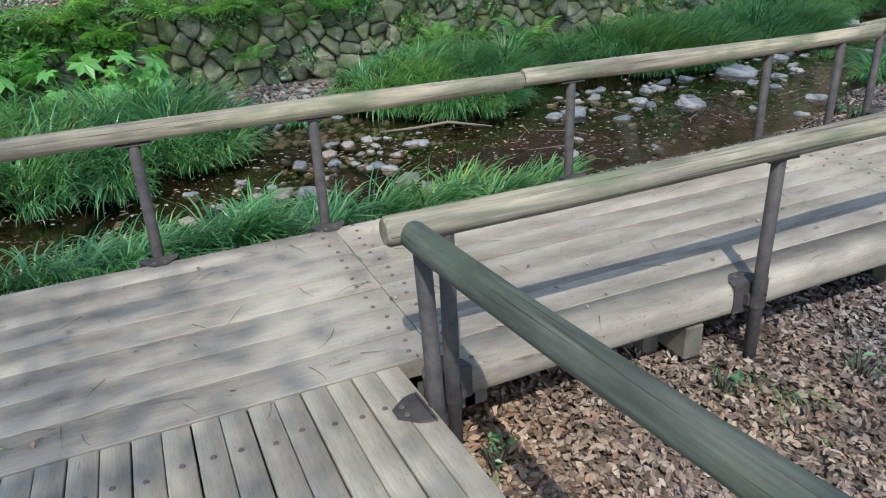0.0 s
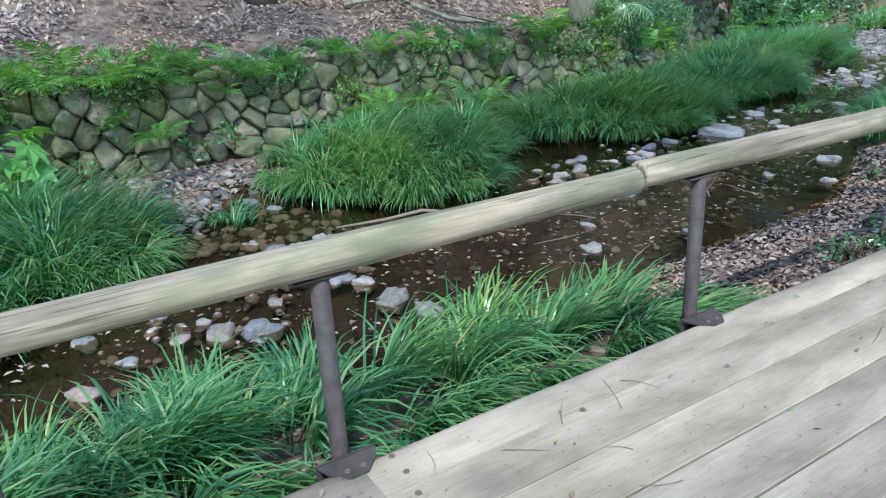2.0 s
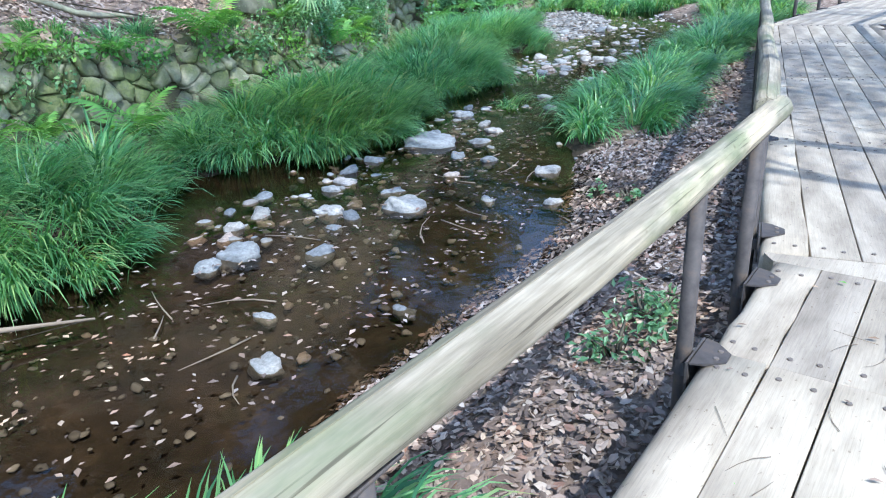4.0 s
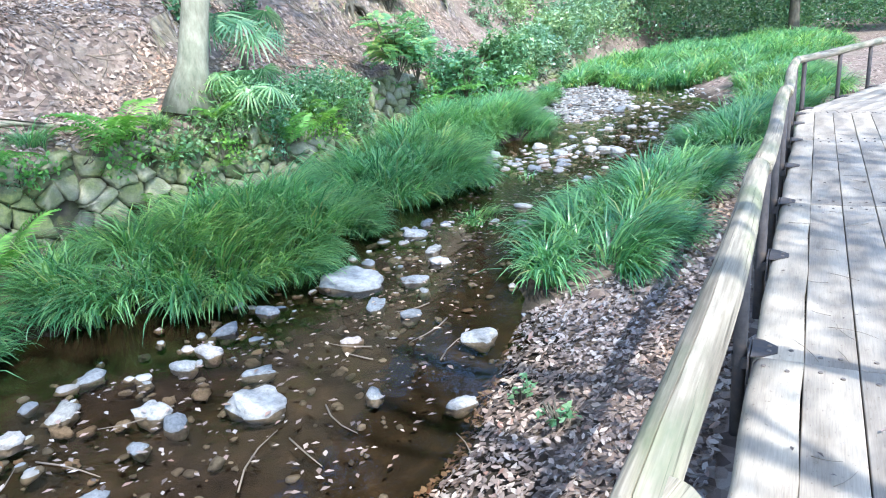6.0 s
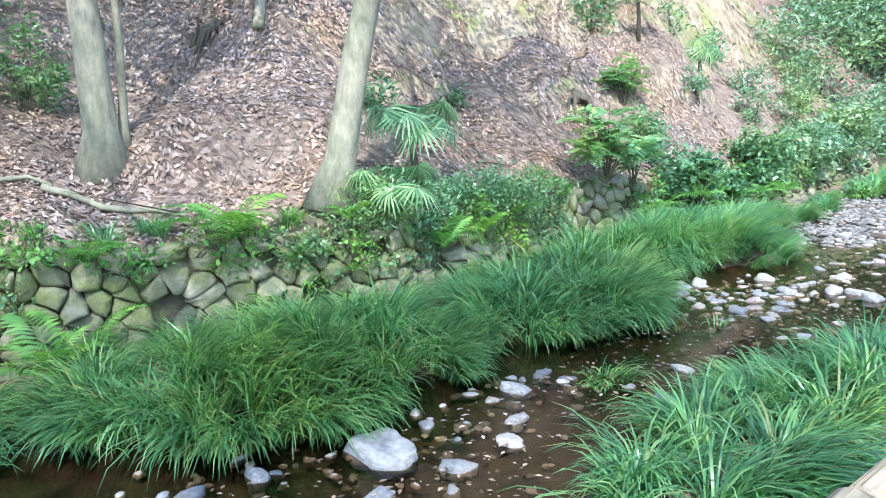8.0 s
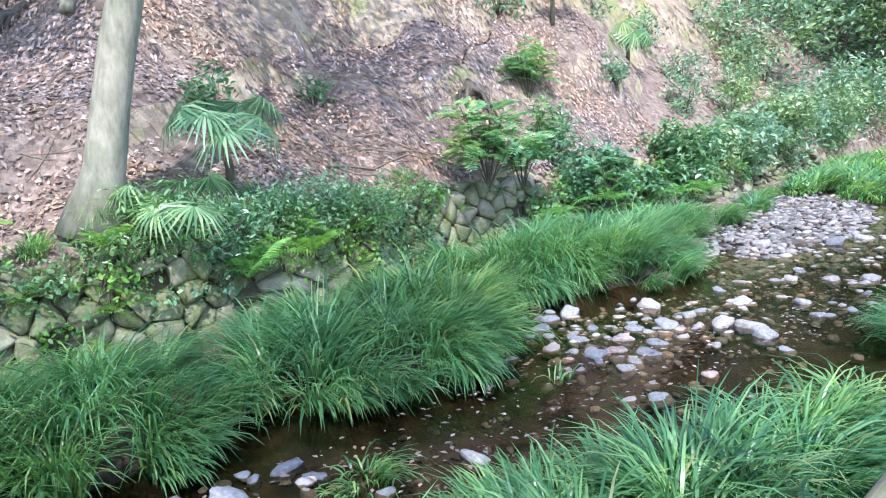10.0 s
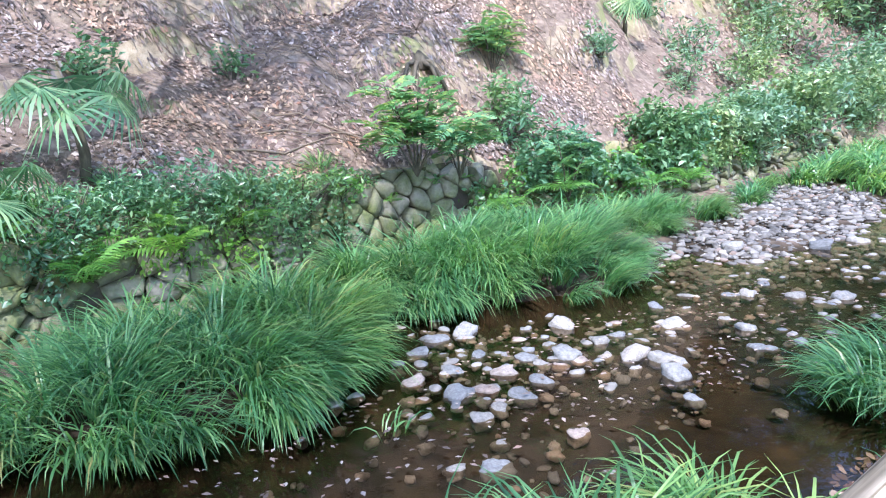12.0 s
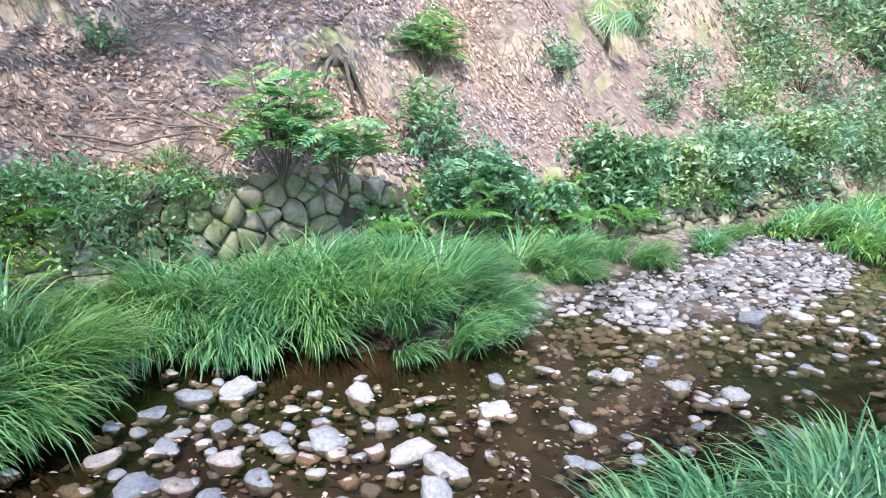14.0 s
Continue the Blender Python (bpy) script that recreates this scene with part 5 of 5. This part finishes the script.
for i, (x, dy, rx, rz, n) in enumerate(((9.6, 0.25, 0.6, 0.40, 1300), (10.5, 0.25, 0.7, 0.42, 1500), (11.3, 0.25, 0.7, 0.42, 1500), (12.1, 0.25, 0.7, 0.40, 1500), (12.9, 0.3, 0.6, 0.34, 1100), (13.6, 0.5, 0.4, 0.22, 400), (8.6, 0.35, 0.5, 0.22, 500), (5.9, 0.35, 0.4, 0.18, 350), (6.9, 0.4, 0.3, 0.15, 250), (0.3, 0.3, 0.7, 0.3, 900), (-1.6, 0.3, 0.9, 0.4, 1200), (1.9, 0.4, 0.5, 0.25, 600), (3.3, 0.35, 0.6, 0.28, 700), (4.6, 0.4, 0.5, 0.22, 500))):
    y = float(wall_y(x)) + dy
    shrub(x, y, float(wall_top(x)) - 0.30, rx, 0.36, rz, n, 0.085, "low dark green ground cover spilling over the wall", M_SHRUB, 30 + i, 0.36, 40, "ground_cover")
for i, (x, y, rx, rz, n, lf) in enumerate(((16.6, 14.6, 0.6, 0.6, 900, 0.13), (11.5, 17.0, 1.0, 0.7, 900, 0.15), (4.6, 14.9, 0.9, 0.9, 1300, 0.13), (6.0, 15.4, 0.6, 0.7, 700, 0.13), (4.3, 17.0, 1.3, 1.1, 1500, 0.15), (2.4, 14.2, 0.9, 0.8, 1100, 0.14), (9.6, 17.6, 0.7, 0.8, 700, 0.14), (8.0, 18.6, 1.4, 1.0, 1300, 0.17), (5.6, 19, 2.0, 1.4, 2200, 0.18), (17.6, 17.6, 0.8, 0.7, 500, 0.15), (20.5, 18.0, 0.6, 0.5, 260, 0.14), (24.0, 18.6, 0.9, 0.6, 420, 0.15), (19.5, 16.2, 0.5, 0.35, 320, 0.12), (22.4, 17.0, 0.7, 0.5, 480, 0.13), (24.6, 17.5, 0.8, 0.6, 600, 0.14), (23.2, 19.3, 0.7, 0.6, 480, 0.14), (26.0, 18.5, 0.9, 0.7, 700, 0.15), (17.9, 18.3, 0.5, 0.5, 320, 0.13), (20.6, 19.4, 0.7, 0.6, 420, 0.14), (12.6, 15.2, 0.35, 0.3, 160, 0.12), (10.9, 14.4, 0.4, 0.4, 220, 0.13), (27.5, 19.6, 1.2, 0.9, 700, 0.17), (29, 20, 2.4, 1.8, 2200, 0.22), (33, 21.5, 2.8, 2.4, 2600, 0.24), (38, 21, 3.2, 2.8, 2800, 0.26), (43, 19, 3.2, 3.2, 2800, 0.26), (48, 22, 4.0, 4.0, 2800, 0.3))):
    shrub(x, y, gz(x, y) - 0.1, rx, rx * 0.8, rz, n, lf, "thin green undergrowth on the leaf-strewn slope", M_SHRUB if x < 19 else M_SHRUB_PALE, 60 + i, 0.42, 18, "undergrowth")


for i, (x, y, s, n) in enumerate(((4.75, 4.3, 0.22, 120), (5.1, 4.3, 0.26, 150), (7.07, 5.18, 0.12, 40), (7.26, 5.56, 0.10, 30), (6.3, 4.8, 0.10, 26), (1.0, 1.95, 0.08, 14), (2.75, 1.75, 0.12, 26), (2.1, 1.9, 0.07, 12))):
    shrub(x, y, gz(x, y), s, s, 0.10, n, 0.055, "small dark green seedlings among fallen leaves", M_SHRUB, 130 + i, 0.5, 6, "seedling")


def creeper(x, f, w, h, n, leaf, mat, seed, label, hang=0.12):
    """A mat of small leaves that clings to the wall and stands a little off it."""
    g = np.random.default_rng(seed)
    wx, wy, wz = wall_spot(x, f)
    base = thing("creeper", pose(wx, wy, wz), label, "creeper", "wall creepers")
    c = g.normal(0, 0.5, (max(4, n // 26), 2))
    k = g.integers(0, len(c), n)
    u, v = c[k, 0] * w + g.normal(0, 0.10, n), np.clip(c[k, 1] * h + g.normal(0, 0.07, n), -f * 1.15, 0.55)
    top = float(wall_top(x)) * (1 - f)
    back = np.where(v > top, (v - top) * 1.6, v * 0.24)
    V, F = leaves_np(u, wall_y(wx + u) - wall_y(wx) + back - g.uniform(-0.04, hang, n), v, leaf * g.uniform(0.55, 1.3, n), 0.75, g, 0.25, 0.62, True)
    child("foliage", mesh_np("foliage", V, F, mat, False), base)
    specs = []
    for m in range(5):
        a, b = g.uniform(-0.6, 0.6) * w, g.uniform(-0.6, 0.2) * h
        specs.append(([(a, 0.05, -0.4 * h), (a * 0.8, -0.03, b), (a * 0.9 + 0.1, 0.02, 0.3 * h)], [0.005, 0.005, 0.003], 4))
    child("vine", tubes_mesh("vine", specs, M_BARK_DARK), base, None, "thin brown vine")


rc = random.Random(5)
CREEP = "small-leaved green creeper hanging over the mossy stones"
for k in range(20):
    creeper(rc.uniform(9.2, 13.7), rc.uniform(0.55, 1.05), 0.34, 0.22, 130, 0.06, M_SHRUB if k % 3 else M_FERN, 700 + k, CREEP)
for k in range(22):
    creeper(rc.uniform(-2.6, 9.0), rc.uniform(0.85, 1.08), 0.34, 0.16, 110, 0.065, M_SHRUB if k % 2 else M_FERN, 730 + k, CREEP)
for k in range(16):
    creeper(rc.uniform(-2.6, 9.0), rc.uniform(0.1, 0.7), 0.22, 0.16, 60, 0.06, M_FERN if k % 3 else M_SHRUB, 760 + k, CREEP)
for k in range(18):
    creeper(rc.uniform(15.2, 23), rc.uniform(0.3, 0.95), 0.4, 0.28, 150, 0.08, M_SHRUB if k % 2 else M_FERN, 790 + k, CREEP)
for k in range(10):
    creeper(rc.uniform(-2.4, 0.6), rc.uniform(0.35, 1.0), 0.34, 0.28, 120, 0.10, M_BROAD if k % 2 else M_FERN, 820 + k, "bright leafy creeper covering the end of the wall")


def fan_leaf_mesh(seed):
    """A fan of narrow pointed segments that droop at their tips."""
    r = random.Random(seed)
    vs, fs = [], []
    for k in range(19):
        a = radians(-105 + 210 * k / 18)
        L = 0.46 * r.uniform(0.9, 1.08)
        b = len(vs)
        c, s = math.cos(a), math.sin(a)
        for t, w in ((0.08, 0.006), (0.55, 0.017), (1.0, 0.002)):
            z = -0.42 * L * t ** 2.6
            vs += [(c * L * t - s * w, s * L * t + c * w, z), (c * L * t + s * w, s * L * t - c * w, z)]
        fs += [(b, b + 1, b + 3, b + 2), (b + 2, b + 3, b + 5, b + 4)]
    return mesh_np("fan_leaf", vs, fs, M_SHRUB)


FANS = [fan_leaf_mesh(i) for i in range(3)]


def fan_palm(x, y, z, stem, n, scale, seed):
    r = random.Random(seed)
    base = thing("fan_palm", pose(x, y, z), "young fan palm with drooping split leaves on the slope", "palm", "fan palms")
    if stem > 0.3:
        vs, fs = tube([(0, 0, -0.1), (0.03, 0, stem * 0.5), (0, 0, stem)], [0.055, 0.05, 0.045], 10, 0.2)
        child("trunk", mesh_np("trunk", vs, fs, M_BARK_DARK), base, None, "fibrous dark trunk")
    for k in range(n):
        a = 6.283 * k / n + r.uniform(-0.3, 0.3)
        e = Vector((math.cos(a) * 0.42, math.sin(a) * 0.42, stem + r.uniform(0.1, 0.45))) * scale
        child("stalk", tubes_mesh("stalk", [([(0, 0, stem * 0.95 * scale), e * 0.55 + Vector((0, 0, 0.1)), e], [0.008, 0.006, 0.004], 5)], M_SHRUB), base)
        child("fan_leaf", FANS[r.randrange(3)], base, pose(*e, r.uniform(-20, 20), r.uniform(15, 60), math.degrees(a)) @ Matrix.Scale(scale * r.uniform(0.8, 1.15), 4))


fan_palm(10.7, 12.75, gz(10.7, 12.75), 0.55, 8, 1.1, 1)
fan_palm(9.95, 11.65, 1.15, 0.25, 6, 0.9, 2)
fan_palm(18.7, 17.2, gz(18.7, 17.2), 0.9, 7, 1.1, 3)
fan_palm(21.7, 18.2, gz(21.7, 18.2), 0.5, 7, 1.1, 4)


def stump(x, y, seed, scale, label):
    """An old root stock, half washed out of the slope."""
    r = random.Random(seed)
    z = gz(x, y)
    base = thing("stump", pose(x, y, z - 0.05), label, "stump", "old stumps")
    vs, fs = tube([(0, 0.05, -0.1), (0.02, 0.05, 0.08), (0.05, 0.12, 0.18)], [0.22 * scale, 0.15 * scale, 0.05 * scale], 12, 0.45)
    child("stock", mesh_np("stock", vs, fs, M_BARK_DARK), base)
    for k in range(9):
        a = r.uniform(-2.9, -0.2)
        L = scale * r.uniform(0.35, 0.75)
        pts = [(0, 0.05, 0.06), (math.cos(a) * L * 0.5, math.sin(a) * L * 0.5, r.uniform(-0.12, 0.02)), (math.cos(a) * L, math.sin(a) * L, -0.12 - 0.75 * L)]
        child("root", tubes_mesh("root", [(pts, [0.05 * scale, 0.035 * scale, 0.012], 6)], M_BARK_DARK), base)


stump(15.55, 15.5, 1, 1.0, "dark rotten stump with trailing roots on the slope")
stump(22.6, 17.6, 2, 1.3, "weathered root stock washed out of the sandy bank")
stump(8.9, 16.4, 3, 1.1, "dark mossy stump among fallen leaves")


def broad_plant(x, y, z, seed):
    """A plant of a few large lobed leaves on stalks."""
    r = random.Random(seed)
    base = thing("broadleaf_plant", pose(x, y, z), "bright green plant with large lobed leaves by the wall", "plant", "broadleaf plants")
    for k in range(11):
        a, L, h = r.uniform(0, 6.283), r.uniform(0.15, 0.45), r.uniform(0.25, 0.85)
        e = Vector((math.cos(a) * L, math.sin(a) * L, h))
        child("stalk", tubes_mesh("stalk", [([(0, 0, 0), e * 0.6 + Vector((0, 0, 0.06)), e], [0.006, 0.005, 0.003], 5)], M_BROAD), base)
        bm = bmesh.new()
        c = bm.verts.new((0, 0, 0))
        ring = []
        for j in range(15):
            t = -2.6 + 5.2 * j / 14
            q = (0.17 if j % 2 == 0 else 0.10) * (1.25 if 4 < j < 10 else 1)
            ring.append(bm.verts.new((math.cos(t) * q, math.sin(t) * q, -0.25 * q * q / 0.17 + 0.01)))
        for j in range(14):
            bm.faces.new((c, ring[j], ring[j + 1]))
        child("leaf", bm_mesh("leaf", bm, M_BROAD), base, pose(*e, r.uniform(-25, 25), r.uniform(5, 35), math.degrees(a)) @ Matrix.Scale(r.uniform(0.8, 1.4), 4))


broad_plant(0.20, 10.1, 0.2, 1)
broad_plant(-0.30, 10.0, 0.15, 4)
broad_plant(-0.75, 10.05, 0.2, 2)
broad_plant(-1.5, 9.9, 0.2, 3)


def tree(x, y, base_r, height, lean, label, seed, mat, crown=(2.6, 2.6, 1.8), leaves=2600, leaf=0.20, fork=0.45, limbs=7, clumps=46):
    g = np.random.default_rng(seed)
    r = random.Random(seed)
    z0 = gz(x, y) - 0.12
    base = thing("tree", pose(x, y, z0), label, "tree", "trees")
    pts, rad = [], []
    for i in range(15):
        t = i / 14
        h = height * t
        flare = 1 + 0.9 * math.exp(-h * 5.0)
        pts.append((lean[0] * h + 0.05 * math.sin(h * 1.3 + seed), lean[1] * h + 0.05 * math.cos(h * 1.1 + seed), h))
        rad.append(base_r * flare * (1 - 0.6 * t))
    vs, fs = tube(pts, rad, 14, 0.08)
    child("trunk", mesh_np("trunk", vs, fs, mat), base, None, "smooth grey bark with small scars")
    top = Vector(pts[-1])
    for k in range(limbs):
        t = fork + (1 - fork) * k / limbs
        p = Vector(pts[int(t * 14)])
        a = 2.4 * k + r.uniform(-0.4, 0.4)
        e = top + Vector((math.cos(a) * crown[0] * 0.75, math.sin(a) * crown[1] * 0.75, r.uniform(-0.6, 0.8)))
        mid = p.lerp(e, 0.5) + Vector((0, 0, 0.35))
        child("limb", tubes_mesh("limb", [([p, mid, e], [base_r * 0.36, base_r * 0.24, base_r * 0.08], 7)], mat), base)
    V, F = foliage_np(g, leaves, *crown, leaf, 0.5, clumps)
    V += np.array(top)
    child("crown", mesh_np("crown", V, F, M_CROWN, False), base)
    return base


TRUNK = "grey-barked tree rooted on the leaf-strewn slope"
tree(6.80, 13.2, 0.20, 8.0, (0.03, 0.0), TRUNK, 1, M_BARK)
tree(7.13, 13.25, 0.055, 5.0, (0.01, 0.02), "thin young tree beside a thicker trunk", 12, M_BARK, (0.9, 0.9, 0.7), 420, 0.16, 0.6, 4)
tree(9.2, 12.0, 0.19, 8.5, (0.29, -0.03), "leaning grey-barked tree at the top of the wall", 2, M_BARK)
tree(4.0, 13.4, 0.15, 7.5, (-0.03, 0.04), TRUNK, 3, M_BARK_DARK)
# trees on the landward side, whose crowns shade the boardwalk and the stream
SHADE = "tall broadleaf tree standing behind the boardwalk"


def shade_tree(sx, sy, height, rx, ry, leaves, clumps, aside, seed):
    """A tree whose crown throws its shade round (sx, sy); it leans to one side by aside."""
    k = height / sun_dir.z
    tx, ty = sx + sun_dir.x * k, sy + sun_dir.y * k
    lean = max(0.0, (ty + 0.4) / height)
    tree(tx - aside, ty - lean * height, 0.085, height, (aside / height, lean), SHADE, seed, M_BARK_DARK, (rx, ry, 2.0), leaves, 0.11, clumps=clumps)


for i, (sx, sy, h, rx, ry, n, c, aside) in enumerate((
        (-2.4, 3.0, 9.0, 2.8, 2.4, 14000, 60, 0.2),      # boardwalk left of the ramp
        (-0.6, 0.6, 9.5, 1.8, 1.8, 4600, 60, 0.2),      # ramp
        (4.2, 0.2, 9.5, 2.6, 1.7, 9000, 60, 0.2),       # leaf-strewn ground
        (10.6, 4.4, 9.5, 3.6, 1.6, 6200, 240, 0.2),      # boardwalk after the bend and its grass
        (17.4, 7.4, 9.5, 2.6, 2.0, 4600, 120, 0.2),
        (7.2, 9.9, 13.5, 3.4, 2.7, 7500, 120, -3.6),    # grass under the wall
        (11.2, 9.8, 13.5, 2.3, 2.0, 5200, 80, -0.6),
        (3.4, 13.2, 14.5, 3.0, 1.8, 4200, 40, 3.4),
        (7.5, 16.2, 14.5, 3.6, 2.4, 4600, 50, -4.8),    # slope
        (13.0, 15.8, 14.5, 2.8, 2.0, 3400, 50, -2.8))):
    shade_tree(sx, sy, h, rx, ry, n, c, aside, 200 + i)
for i, (x, y) in enumerate(((-3, 21.5), (3, 23), (9, 23), (15, 24), (21, 25), (27, 26), (34, 27))):
    tree(x, y, 0.2, 6.0, (0.02, -0.06), "broadleaf tree high on the wooded slope", 400 + i, M_BARK_DARK, (3.9, 3.4, 2.8), 5200, 0.36)

for i, (x, y) in enumerate(((37, 20.0), (40, 13), (44, 8), (46, 2), (43, 24), (50, 16))):
    tree(x, y, 0.25, 8.0, (0.0, 0.0), "tall broadleaf tree closing the far end of the valley", 500 + i, M_BARK_DARK, (4.6, 4.6, 4.4), 5200, 0.38)


def far_woods():
    """The dense green that closes the valley beyond the bend."""
    g = np.random.default_rng(900)
    k = 1500
    cx, cy = g.uniform(25, 70, k), g.uniform(-4, 36, k)
    ok = cy > np.interp(cx, [25, 32, 40, 55], [32.0, 26.0, 17, -4])
    cx, cy = cx[ok], cy[ok]
    cz = ground(cx, cy) + g.uniform(0.2, 7.0, len(cx)) * g.uniform(0.3, 1, len(cx))
    per = 100
    x, y, z = (np.repeat(a, per) + g.normal(0, 0.65, len(a) * per) for a in (cx, cy, cz))
    z = np.maximum(z, ground(x, y) + 0.05)
    V, F = leaves_np(x, y, z, g.uniform(0.14, 0.34, len(x)), 0.6, g, 0.3, 0.5)
    tagged(new("far_woods", mesh_np("far_woods", V, F, M_SHRUB, False)), "dense dark green woods closing the valley", "woods", kind="stuff")


far_woods()
